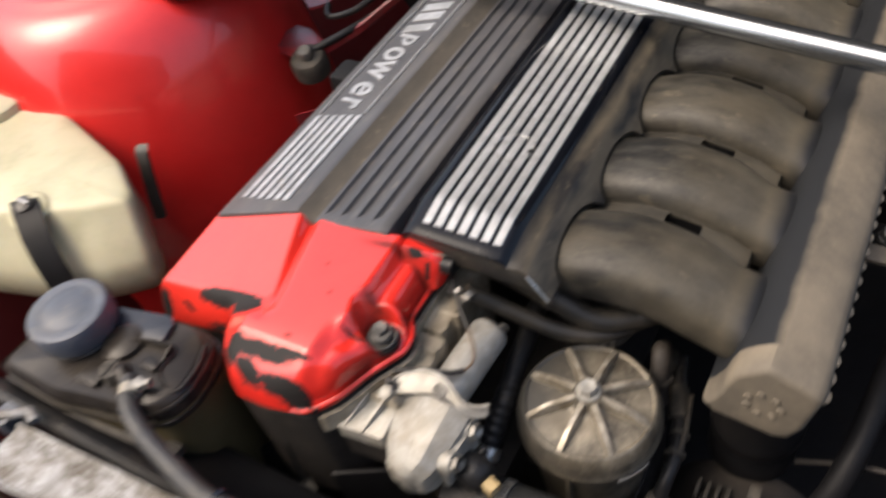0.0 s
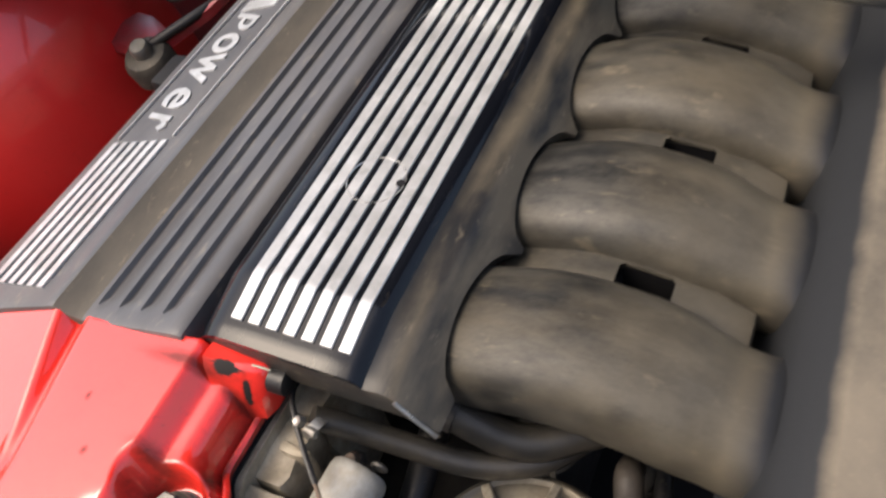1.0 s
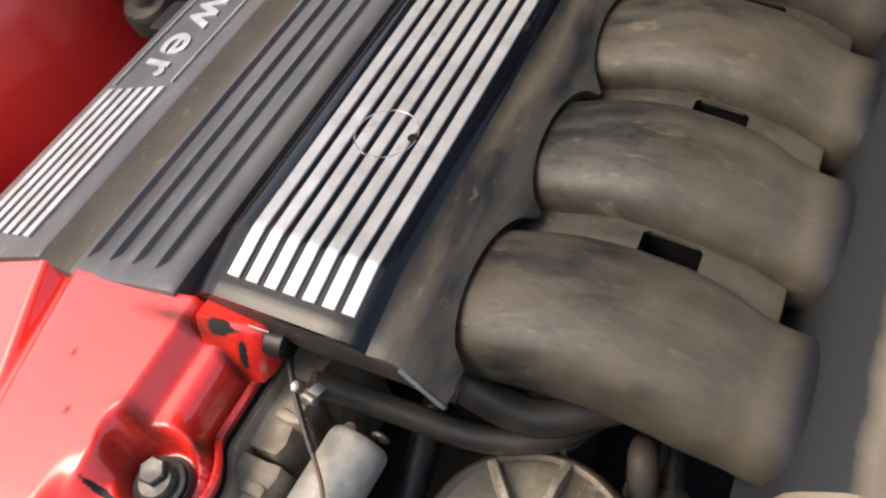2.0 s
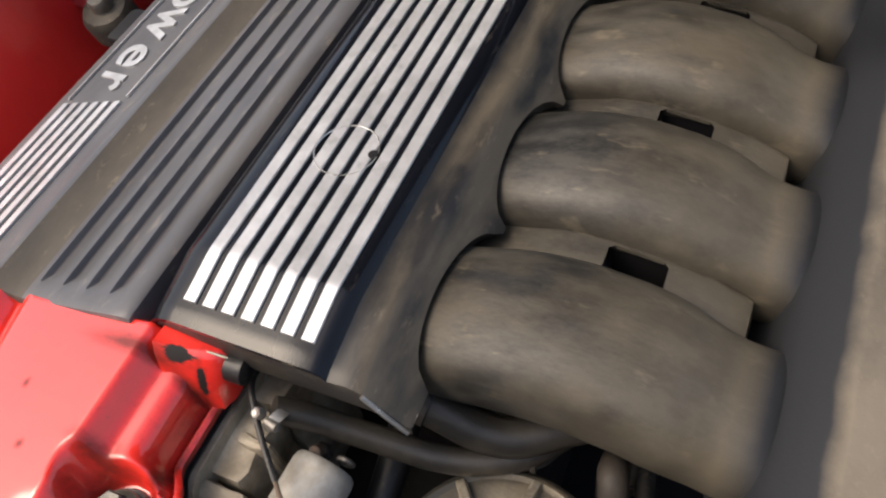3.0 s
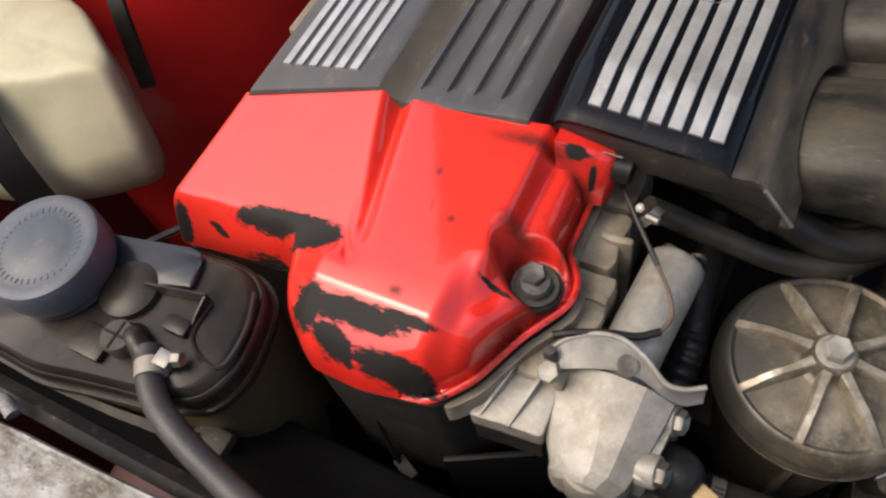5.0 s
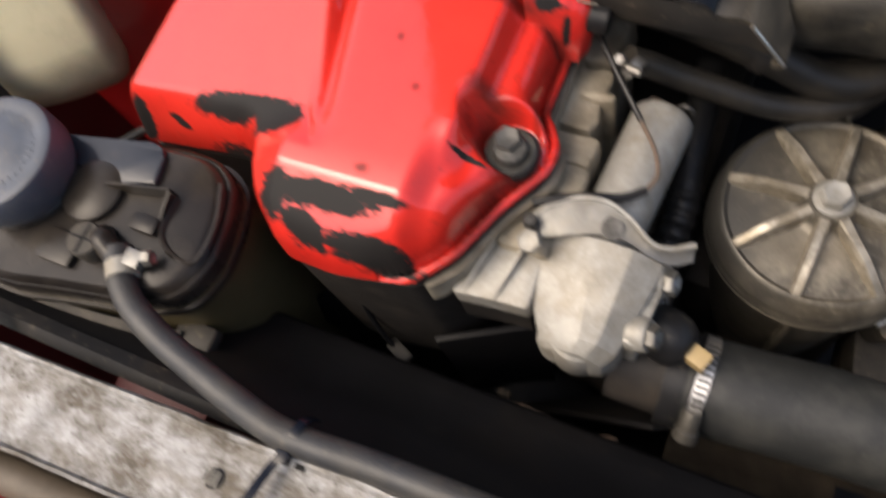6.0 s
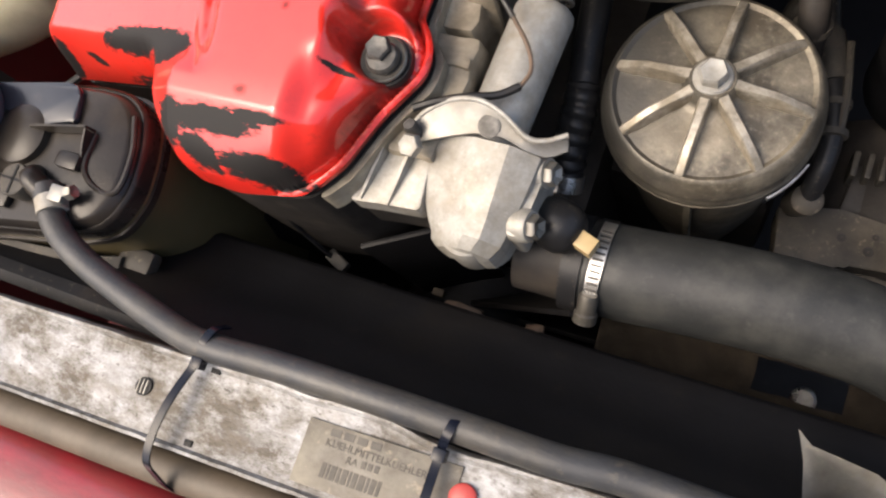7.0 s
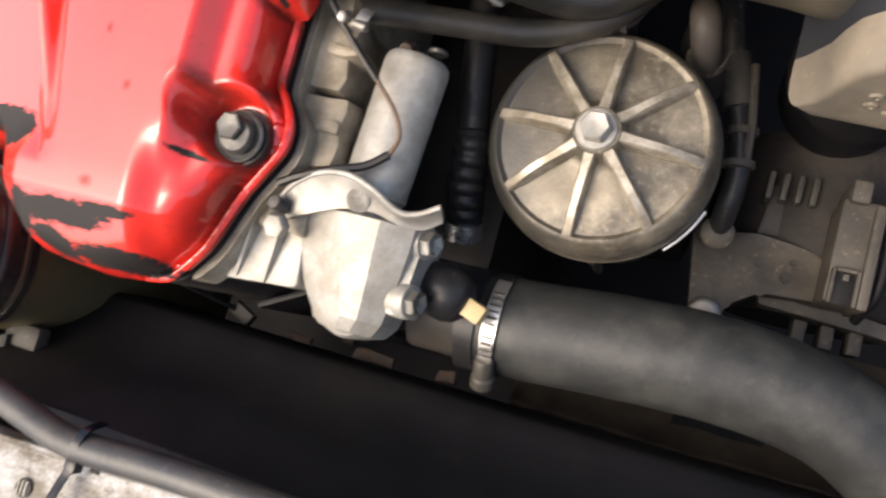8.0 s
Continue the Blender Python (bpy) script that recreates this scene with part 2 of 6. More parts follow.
def graded_colour(m, end_colour, x0, x1, ragged=0.03):
    """Blends the base colour gradually into a second colour across the car, between x0 and x1."""
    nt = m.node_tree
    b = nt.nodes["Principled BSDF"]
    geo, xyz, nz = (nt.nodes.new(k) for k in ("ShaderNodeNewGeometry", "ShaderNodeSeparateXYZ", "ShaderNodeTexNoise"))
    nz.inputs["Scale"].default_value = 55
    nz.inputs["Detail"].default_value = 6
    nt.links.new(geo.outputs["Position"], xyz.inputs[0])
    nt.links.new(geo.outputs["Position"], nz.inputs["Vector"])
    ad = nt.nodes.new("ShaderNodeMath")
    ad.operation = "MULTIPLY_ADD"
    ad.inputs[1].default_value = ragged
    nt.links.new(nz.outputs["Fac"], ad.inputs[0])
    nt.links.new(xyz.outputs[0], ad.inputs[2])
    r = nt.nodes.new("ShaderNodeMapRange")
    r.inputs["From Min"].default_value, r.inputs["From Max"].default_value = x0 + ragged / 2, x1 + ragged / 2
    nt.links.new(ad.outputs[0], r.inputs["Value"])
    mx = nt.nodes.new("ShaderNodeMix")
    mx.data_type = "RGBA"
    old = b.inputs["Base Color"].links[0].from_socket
    mx.inputs[7].default_value = (*end_colour, 1)
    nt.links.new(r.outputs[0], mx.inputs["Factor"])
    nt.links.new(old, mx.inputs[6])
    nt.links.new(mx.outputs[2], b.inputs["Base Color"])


# Outer ends lightened in colour: tan dust plus the overhead light they catch.
graded_colour(M_MANIF, (0.152, 0.129, 0.090), 0.0, 0.19, 0.09)
# Runner feet turn dark from x 0.090 on.
graded_colour(M_MANIF, (0.020, 0.021, 0.023), 0.090, 0.104, 0.012)
graded_colour(M_FLANK, (0.014, 0.0145, 0.016), -0.050, -0.061, 0.016)
# Cap and its castings go darker towards the left.
graded_colour(M_CAP, (0.052, 0.050, 0.045), 0.026, -0.030, 0.045)
# Plenum slope is dark bluish below x 0.1225.
graded_colour(M_PLEN, (0.013, 0.0145, 0.017), 0.1300, 0.1225, 0.006)


# ---- mesh helpers ----
def thing(name, at, label, category, group="", kind=""):
    ob = new(name)
    ob.empty_display_size = 0.02
    ob.location = at
    return tagged(ob, label, category, group, kind)


def base_of(ob):
    v = Vector(ob.location)
    while ob.parent:
        ob = ob.parent
        v += ob.location
    return v


def part(name, bm, mat, parent=None, label="", sharp=38):
    """Links a bmesh in world places as one mesh object under parent."""
    if parent:
        bmesh.ops.translate(bm, verts=bm.verts, vec=-base_of(parent))
    bmesh.ops.recalc_face_normals(bm, faces=bm.faces)
    me = bpy.data.meshes.new(name)
    for fc in bm.faces:
        fc.smooth = True
    bm.to_mesh(me)
    bm.free()
    me.set_sharp_from_angle(angle=radians(sharp))
    me.materials.append(mat)
    ob = new(name, me)
    if parent:
        ob.parent = parent
    return tagged(ob, label)


def loft(sections, close=True, caps=True, bm=None):
    """Skins rings of equally many points."""
    bm = bm or bmesh.new()
    rings = [[bm.verts.new(p) for p in s] for s in sections]
    n = len(rings[0])
    for a, b in zip(rings, rings[1:]):
        for i in range(n if close else n - 1):
            j = (i + 1) % n
            bm.faces.new((a[i], a[j], b[j], b[i]))
    if caps and close:
        bm.faces.new(rings[0][::-1])
        bm.faces.new(rings[-1])
    return bm


def spline(pts, steps=8):
    """Points on a smooth curve through pts."""
    p = [Vector(q) for q in pts]
    p = [2 * p[0] - p[1]] + p + [2 * p[-1] - p[-2]]
    out = []
    for a, b, c, d in zip(p, p[1:], p[2:], p[3:]):
        for k in range(steps):
            t = k / steps
            out.append(0.5 * ((2 * b) + (c - a) * t + (2 * a - 5 * b + 4 * c - d) * t * t + (3 * b - a - 3 * c + d) * t ** 3))
    return out + [p[-2]]


def sweep(pts, radius, sides=16, steps=8, bm=None, caps=True, wobble=0.0):
    """A round tube through pts; radius is a number or a function of the share of the way."""
    c = spline(pts, steps) if steps > 1 else [Vector(q) for q in pts]
    up, rings = None, []
    for i, q in enumerate(c):
        d = (c[min(i + 1, len(c) - 1)] - c[max(i - 1, 0)]).normalized()
        if up is None:
            up = d.orthogonal().normalized()
        up = (up - d * up.dot(d)).normalized()
        side = d.cross(up)
        r = radius(i / (len(c) - 1)) if callable(radius) else radius
        r *= 1 + wobble * noise.noise(q * 60)
        rings.append([q + r * (math.cos(a) * up + math.sin(a) * side) for a in (2 * math.pi * k / sides for k in range(sides))])
    return loft(rings, caps=caps, bm=bm)


def turned(profile, at=(0, 0, 0), axis=(0, 0, 1), sides=48, bm=None):
    """A body of revolution: (radius, height) pairs about axis through at."""
    q = Vector((0, 0, 1)).rotation_difference(Vector(axis).normalized())
    rings = []
    for r, h in profile:
        rings.append([Vector(at) + q @ Vector((r * math.cos(a), r * math.sin(a), h)) for a in (2 * math.pi * k / sides for k in range(sides))])
    return loft(rings, bm=bm)


def box(lo, hi, bevel=0.002, m=None, segments=2, bm=None):
    b = bmesh.new()
    bmesh.ops.create_cube(b, size=1)
    lo, hi = Vector(lo), Vector(hi)
    for v in b.verts:
        v.co = Vector([(l + h) / 2 + c * (h - l) for l, h, c in zip(lo, hi, v.co)])
    if bevel:
        bmesh.ops.bevel(b, geom=b.edges[:], offset=bevel, segments=segments, profile=0.6, affect="EDGES", clamp_overlap=True)
    if m:
        bmesh.ops.transform(b, matrix=m, verts=b.verts)
    if bm is None:
        return b
    return join(bm, b)


def join(bm, other):
    me = bpy.data.meshes.new("joined")
    other.to_mesh(me)
    other.free()
    bm.from_mesh(me)
    bpy.data.meshes.remove(me)
    return bm


def prism(outline, low, high, bevel=0.0, segments=2):
    """A plate from a plan outline between two heights: numbers or functions of (x, y)."""
    z0 = low if callable(low) else lambda x, y: low
    z1 = high if callable(high) else lambda x, y: high
    bm = bmesh.new()
    a = [bm.verts.new((x, y, z0(x, y))) for x, y in outline]
    b = [bm.verts.new((x, y, z1(x, y))) for x, y in outline]
    bm.faces.new(a[::-1])
    top = bm.faces.new(b)
    for i in range(len(a)):
        j = (i + 1) % len(a)
        bm.faces.new((a[i], a[j], b[j], b[i]))
    if bevel:
        bmesh.ops.bevel(bm, geom=list(top.edges), offset=bevel, segments=segments, profile=0.6, affect="EDGES", clamp_overlap=True)
    return bm


def hexagon(at, axis, r, h, bm=None, dish=0.15):
    return turned([(r * 0.98, 0), (r, h * 0.1), (r, h * 0.8), (r * 0.86, h), (r * 0.4, h * (1 - dish))], at, axis, 6, bm)


def round_outline(pts, r=0.01, n=5):
    """Rounds the corners of a plan outline."""
    out = []
    for i, p in enumerate(pts):
        p, a, b = Vector(p), Vector(pts[i - 1]), Vector(pts[(i + 1) % len(pts)])
        ra = min(r, 0.45 * (a - p).length, 0.45 * (b - p).length)
        s, e = p + (a - p).normalized() * ra, p + (b - p).normalized() * ra
        for k in range(n + 1):
            t = k / n
            out.append(tuple((1 - t) ** 2 * s + 2 * t * (1 - t) * p + t * t * e))
    return out


def smooth(a, b, v):
    t = min(1.0, max(0.0, (v - a) / (b - a)))
    return t * t * (3 - 2 * t)


# ---- ground and car body ----
bm = bmesh.new()
bmesh.ops.create_grid(bm, x_segments=8, y_segments=8, size=300)
tagged(part("ground", bm, M_GROUND), "grey asphalt ground under the car", "ground", kind="structure")

# Unseen wall added behind the camera to cut low sky light and reflections.
wall = part("wall_blocker", box((-1.3, -3.0, 0.0), (5.0, -2.7, 3.4), 0.01), M_WALL)
tagged(wall, "unseen grey wall added to block low sky at the front", "wall", kind="structure")

car = thing("car_body", (-0.1, 0.3, 0.2), "red painted car body with an open engine bay", "car")
TOWER = (-0.765, 0.32)
prof = [(0.262, 0.30), (0.258, 0.45), (0.250, 0.58), (0.241, 0.68), (0.230, 0.735), (0.222, 0.765), (0.211, 0.80), (0.199, 0.835), (0.183, 0.865), (0.164, 0.885), (0.142, 0.8965), (0.134, 0.8975), (0.128, 0.9015), (0.118, 0.9025), (0.075, 0.903), (0.01, 0.904)]
part("strut_tower", turned(prof, (*TOWER, 0), sides=64), M_RED, car, "red domed strut tower")
part("strut_mount", turned([(0.050, 0.870), (0.079, 0.882), (0.085, 0.886), (0.085, 0.893), (0.081, 0.8965), (0.050, 0.8970), (0.046, 0.904), (0.030, 0.907), (0.005, 0.908)], (-0.604, 0.352, 0), sides=48), M_BLACK, car, "black strut top mount")
for sx, edge in ((-1, -0.95), (1, 0.85)):
    part("wheel", turned([(0.18, 0), (0.28, 0.0), (0.3, 0.03), (0.3, 0.15), (0.28, 0.18), (0.18, 0.18)], (edge - 0.09 - sx * 0.02, 0.32, 0.3), (1, 0, 0), 40), M_SHROUD, car)
    # Left wing takes the shade-darkened red; right wing is blackened against red bounce.
    part("inner_wing", loft([[(edge + sx * d, y, z) for d, z in ((0, 0.95), (-0.05, 0.93), (-0.12, 0.72), (-0.25, 0.5), (-0.27, 0.2), (0, 0.2))] for y in (-0.5, -0.1, 0.3, 0.95)]), M_SHADERED if sx < 0 else M_SHROUD, car)
part("firewall", box((-1.0, 0.86, 0.2), (0.9, 0.90, 1.0), 0.01), M_SHROUD, car, "black insulated firewall")
part("chassis_rail", box((-0.47, -0.35, 0.42), (-0.37, 0.8, 0.55), 0.01), M_SHADERED, car)
part("undertray", box((-0.95, -0.45, 0.2), (0.85, 0.9, 0.22), 0.004), M_SHROUD, car, "black undertray")
part("front_panel", loft([[(x, y, z) for y, z in ((-0.250, 0.55), (-0.252, 0.79), (-0.258, 0.805), (-0.266, 0.811), (-0.300, 0.815), (-0.33, 0.812), (-0.36, 0.79), (-0.38, 0.5))] for x in (-0.95, -0.6, -0.3, 0, 0.4, 0.85)]), M_DULLRED, car, "dusty red painted slam panel")
part("front_pipe", sweep([(-0.6, -0.260, 0.806), (-0.3, -0.2475, 0.806), (0.0, -0.234, 0.806), (0.4, -0.216, 0.80)], 0.0100, 14), M_PIPE, car, "brown dirty rubber seal strip")
hood = part("hood", loft([[(x, y, z) for y, z in ((0.97, 1.02), (0.42, 1.97), (0.405, 1.965), (0.955, 1.01))] for x in (-0.74, -0.3, 0.2, 0.58)]), M_RED, car, "open red hood")
part("insulation", loft([[(x, y, z) for y, z in ((0.951, 1.008), (0.401, 1.963), (0.396, 1.960), (0.946, 1.005))] for x in (-0.735, -0.3, 0.2, 0.575)]), M_SHROUD, hood, "black insulation mat")
arm = [(-0.560, 0.385, 0.768, 0.026), (-0.530, 0.378, 0.772, 0.024), (-0.497, 0.366, 0.772, 0.019), (-0.470, 0.380, 0.778, 0.015), (-0.440, 0.410, 0.790, 0.011), (-0.415, 0.450, 0.806, 0.009)]
part("tower_bracket", loft([[(x - 0.3 * w, y - w, z - 0.008), (x + 0.3 * w, y + w, z - 0.006), (x + 0.25 * w, y + 0.9 * w, z + 0.004), (x, y, z + 0.006), (x - 0.25 * w, y - 0.9 * w, z + 0.002)] for x, y, z, w in arm]), M_DULLRED, car, "dusty red sheet metal arm beside the tower", sharp=30)
part("fin", loft([[(-0.474, 0.278, z0), (-0.452, 0.298, z0), (-0.451, 0.301, z0), (-0.473, 0.281, z0)] if z0 > 0.70 else [(-0.468, 0.283, z0), (-0.458, 0.292, z0), (-0.457, 0.295, z0), (-0.467, 0.286, z0)] for z0 in (0.640, 0.665, 0.715, 0.738)]), M_DULLRED, car, "small dull red upright fin")
boss = part("mount_boss", turned([(0.024, 0.0), (0.024, 0.020), (0.020, 0.026), (0.012, 0.028), (0.002, 0.028)], (-0.492, 0.350, 0.752), (0.1, -0.25, 1), 28), M_ALTP, car, "round dusty mount with a grey bolt")
part("bolt", turned([(0.010, 0.0), (0.010, 0.008), (0.008, 0.011), (0.001, 0.011)], (-0.489, 0.343, 0.779), (0.1, -0.25, 1), 20), M_ZINC, boss)
part("corner_plate", prism(round_outline([(-0.545, 0.425), (-0.520, 0.405), (-0.500, 0.425), (-0.515, 0.450)], 0.004, 3), 0.800, 0.804), M_DULLRED, car, "small red plate with a hole")

# ---- engine block and head ----
engine = thing("engine_block", (-0.17, 0.25, 0.45), "dark oily straight-six engine block with dusty aluminium head", "engine")
part("block", box((-0.29, -0.06, 0.35), (-0.04, 0.66, 0.70), 0.02), M_DARK, engine)
part("sump_pulley", turned([(0.02, 0), (0.075, 0.0), (0.075, 0.03), (0.05, 0.034), (0.01, 0.034)], (-0.16, -0.06, 0.5), (0, -1, 0)), M_DARK, engine)


def base_z(x, y=0):
    """The tilted joint between head and valve cover."""
    return 0.838 + (x + 0.11) * 0.2


VC = [(-0.345, 0.62), (-0.345, 0.03), (-0.363, -0.045), (-0.356, -0.054), (-0.277, -0.051), (-0.262, -0.049), (-0.253, -0.064), (-0.244, -0.082),
      (-0.222, -0.099), (-0.19, -0.101), (-0.150, -0.096), (-0.134, -0.078), (-0.122, -0.050), (-0.114, -0.038), (-0.107, -0.027), (-0.107, -0.014),
      (-0.114, -0.003), (-0.119, 0.002), (-0.119, 0.04), (-0.116, 0.075), (-0.116, 0.62)]
VCR = round_outline(VC, 0.006, 3)


def grown(outline, d):
    pts = [Vector(p) for p in outline]
    out = []
    for i, p in enumerate(pts):
        t = (pts[(i + 1) % len(pts)] - pts[i - 1]).normalized()
        out.append(tuple(p + d * Vector((-t.y, t.x)) * -1))
    return out


sgn = 1 if sum(a[0] * b[1] - b[0] * a[1] for a, b in zip(VC, VC[1:] + VC[:1])) > 0 else -1
# Dark colour stands in for the shaded gap below the cover front.
part("cylinder_head", prism(grown(VCR, sgn * -0.002), lambda x, y: base_z(x) - 0.13, lambda x, y: base_z(x) - 0.0045, 0.0), M_DARK, engine, "cylinder head coloured dark for the black gap below the cover")


def rough_box(lo, hi, amount=0.0016, cuts=5):
    """A bevelled casting with an uneven skin."""
    b = box(lo, hi, 0.003)
    bmesh.ops.subdivide_edges(b, edges=[e for e in b.edges if e.calc_length() > 0.008], cuts=cuts, use_grid_fill=True)
    for v in b.verts:
        v.co += Vector([amount * noise.noise(v.co * 90 + Vector((k * 7, 0, 0))) for k in range(3)])
    return b


front_ledge = round_outline([(-0.1385, -0.0870), (-0.1220, -0.0850), (-0.1000, -0.0835), (-0.1010, -0.0500), (-0.118, -0.047), (-0.1335, -0.0765)], 0.003, 3)
part("front_ledge", prism(front_ledge, lambda x, y: 0.800, lambda x, y: 0.8125 + 0.20 * (y + 0.09), 0.0015), M_ALU, engine, "cast aluminium ledge below the cover")
part("ledge_wall", prism([(-0.138, -0.0850), (-0.122, -0.0830), (-0.102, -0.0815), (-0.103, -0.052), (-0.120, -0.050), (-0.134, -0.078)], 0.770, 0.801), M_DARK, engine, "dark wall below the ledge")
for y0, y1, x1 in ((0.046, 0.088, -0.1020), (0.0085, 0.044, -0.1005), (-0.027, 0.006, -0.0945), (-0.060, -0.030, -0.0985)):
    part("side_casting", rough_box((-0.124, y0, 0.73), (x1, y1, 0.8235 + 0.1 * (x1 + 0.1)), 0.0022, 6), M_BEIGE, engine, "pale rough casting" if y0 > 0.04 else "")
for y0 in (0.0245, -0.012):
    part("side_rib", rough_box((-0.112, y0, 0.74), (-0.0945, y0 + 0.006, 0.8265), 0.0018, 4), M_BEIGE, engine)
edge_line = round_outline([(-0.1475, -0.0930), (-0.1420, -0.0895), (-0.1325, -0.0792), (-0.1203, -0.0510), (-0.1122, -0.0392), (-0.1050, -0.0280), (-0.1050, -0.0130), (-0.1172, 0.0005), (-0.1172, 0.080), (-0.15, 0.080), (-0.150, -0.06)], 0.004, 3)
part("head_edge", prism(edge_line, lambda x, y: base_z(x) - 0.024, lambda x, y: base_z(x) - 0.0055, 0.001), M_BEIGE, engine, "pale stained edge of the head casting")
for x0, x1 in ((-0.1340, -0.1260), (-0.1190, -0.1120)):
    part("web_rib", loft([[(x, y, 0.811), (x + 0.0028, y, 0.811), (x + 0.0022, y, z), (x + 0.0006, y, z)] for x, y, z in ((x0, -0.0850, 0.8145), (x1, -0.0600, 0.8260))]), M_ALU, engine, "cast gusset")

# ---- valve cover ----
vcover = thing("valve_cover", (-0.23, 0.0, 0.80), "red painted valve cover with black paint worn through", "valve cover")


def worn_paint():
    m = material("worn_red_paint", (0.74, 0.036, 0.022), (0.66, 0.024, 0.017), rough=0.2, coat=1.0, speck=0.4, speck_scale=110, speck_colour=(0.30, 0.02, 0.012), scale=10, bump=0.12, bump_scale=75, rough_var=0.05)
    nt = m.node_tree
    b = nt.nodes["Principled BSDF"]
    geo = nt.nodes.new("ShaderNodeNewGeometry")
    nz = nt.nodes.new("ShaderNodeTexNoise")
    nz.inputs["Scale"].default_value, nz.inputs["Detail"].default_value = 320, 9
    nz.inputs["Roughness"].default_value = 0.68
    st = nt.nodes.new("ShaderNodeMapping")
    st.inputs["Scale"].default_value = (0.45, 1.2, 0.8)
    nt.links.new(geo.outputs["Position"], st.inputs["Vector"])
    nt.links.new(st.outputs[0], nz.inputs["Vector"])
    drift = nt.nodes.new("ShaderNodeTexNoise")
    drift.inputs["Scale"].default_value, drift.inputs["Detail"].default_value = 75, 3
    nt.links.new(st.outputs[0], drift.inputs["Vector"])

    def patches(rows, low, high):
        """Nearness to the patches: centre, half sizes and turn of each."""
        total = None
        for c, s, rz in rows:
            mp = nt.nodes.new("ShaderNodeMapping")
            mp.vector_type = "TEXTURE"
            mp.inputs["Location"].default_value, mp.inputs["Scale"].default_value = c, s
            mp.inputs["Rotation"].default_value = (0, 0, radians(rz))
            nt.links.new(geo.outputs["Position"], mp.inputs["Vector"])
            ln = nt.nodes.new("ShaderNodeVectorMath")
            ln.operation = "LENGTH"
            nt.links.new(mp.outputs[0], ln.inputs[0])
            if total is None:
                total = ln.outputs["Value"]
            else:
                mn = nt.nodes.new("ShaderNodeMath")
                mn.operation = "MINIMUM"
                nt.links.new(total, mn.inputs[0])
                nt.links.new(ln.outputs["Value"], mn.inputs[1])
                total = mn.outputs[0]
        ad = nt.nodes.new("ShaderNodeMath")
        ad.operation = "MULTIPLY_ADD"
        ad.inputs[1].default_value = 1.5
        nt.links.new(nz.outputs["Fac"], ad.inputs[0])
        wide = nt.nodes.new("ShaderNodeMath")
        wide.operation = "MULTIPLY_ADD"
        wide.inputs[1].default_value = 0.7
        nt.links.new(drift.outputs["Fac"], wide.inputs[0])
        nt.links.new(total, wide.inputs[2])
        nt.links.new(wide.outputs[0], ad.inputs[2])
        r = nt.nodes.new("ShaderNodeMapRange")
        r.inputs["From Min"].default_value, r.inputs["From Max"].default_value = low, high
        nt.links.new(ad.outputs[0], r.inputs["Value"])
        return r

    r = patches(WORN_SHADE, 2.00, 2.22)
    soft_dark = patches(GRIME_SHADE, 1.5, 3.0)
    soft_dark.inputs["To Min"].default_value = 0.22
    gn = nt.nodes.new("ShaderNodeTexNoise")
    gn.inputs["Scale"].default_value, gn.inputs["Detail"].default_value, gn.inputs["Roughness"].default_value = 38, 10, 0.78
    nt.links.new(geo.outputs["Position"], gn.inputs["Vector"])
    gr = nt.nodes.new("ShaderNodeMapRange")
    gr.inputs["From Min"].default_value, gr.inputs["From Max"].default_value, gr.inputs["To Max"].default_value = 0.55, 0.75, 0.6
    nt.links.new(gn.outputs["Fac"], gr.inputs["Value"])
    gm = nt.nodes.new("ShaderNodeMix")
    gm.data_type = "RGBA"
    nt.links.new(gr.outputs[0], gm.inputs["Factor"])
    nt.links.new(b.inputs["Base Color"].links[0].from_socket, gm.inputs[6])
    gm.inputs[7].default_value = (0.20, 0.018, 0.012, 1)
    sx = nt.nodes.new("ShaderNodeMix")
    sx.data_type = "RGBA"
    sx.inputs[6].default_value = (0.035, 0.012, 0.009, 1)
    nt.links.new(soft_dark.outputs[0], sx.inputs["Factor"])
    nt.links.new(gm.outputs[2], sx.inputs[7])
    mx = nt.nodes.new("ShaderNodeMix")
    mx.data_type = "RGBA"
    old = sx.outputs[2]
    b.inputs["Specular IOR Level"].default_value = 0.2
    mx.inputs[6].default_value = (0.016, 0.0145, 0.014, 1)
    nt.links.new(r.outputs[0], mx.inputs["Factor"])
    nt.links.new(old, mx.inputs[7])
    nt.links.new(mx.outputs[2], b.inputs["Base Color"])
    rg = nt.nodes.new("ShaderNodeMapRange")
    rg.inputs["To Min"].default_value, rg.inputs["To Max"].default_value = 0.6, 0.42
    nt.links.new(r.outputs[0], rg.inputs["Value"])
    nt.links.new(rg.outputs[0], b.inputs["Roughness"])
    cw = nt.nodes.new("ShaderNodeMapRange")
    cw.inputs["To Min"].default_value, cw.inputs["To Max"].default_value = 0.0, 1.0
    both = nt.nodes.new("ShaderNodeMath")
    both.operation = "MULTIPLY"
    nt.links.new(r.outputs[0], both.inputs[0])
    nt.links.new(soft_dark.outputs[0], both.inputs[1])
    nt.links.new(both.outputs[0], cw.inputs["Value"])
    nt.links.new(cw.outputs[0], b.inputs["Coat Weight"])
    return m


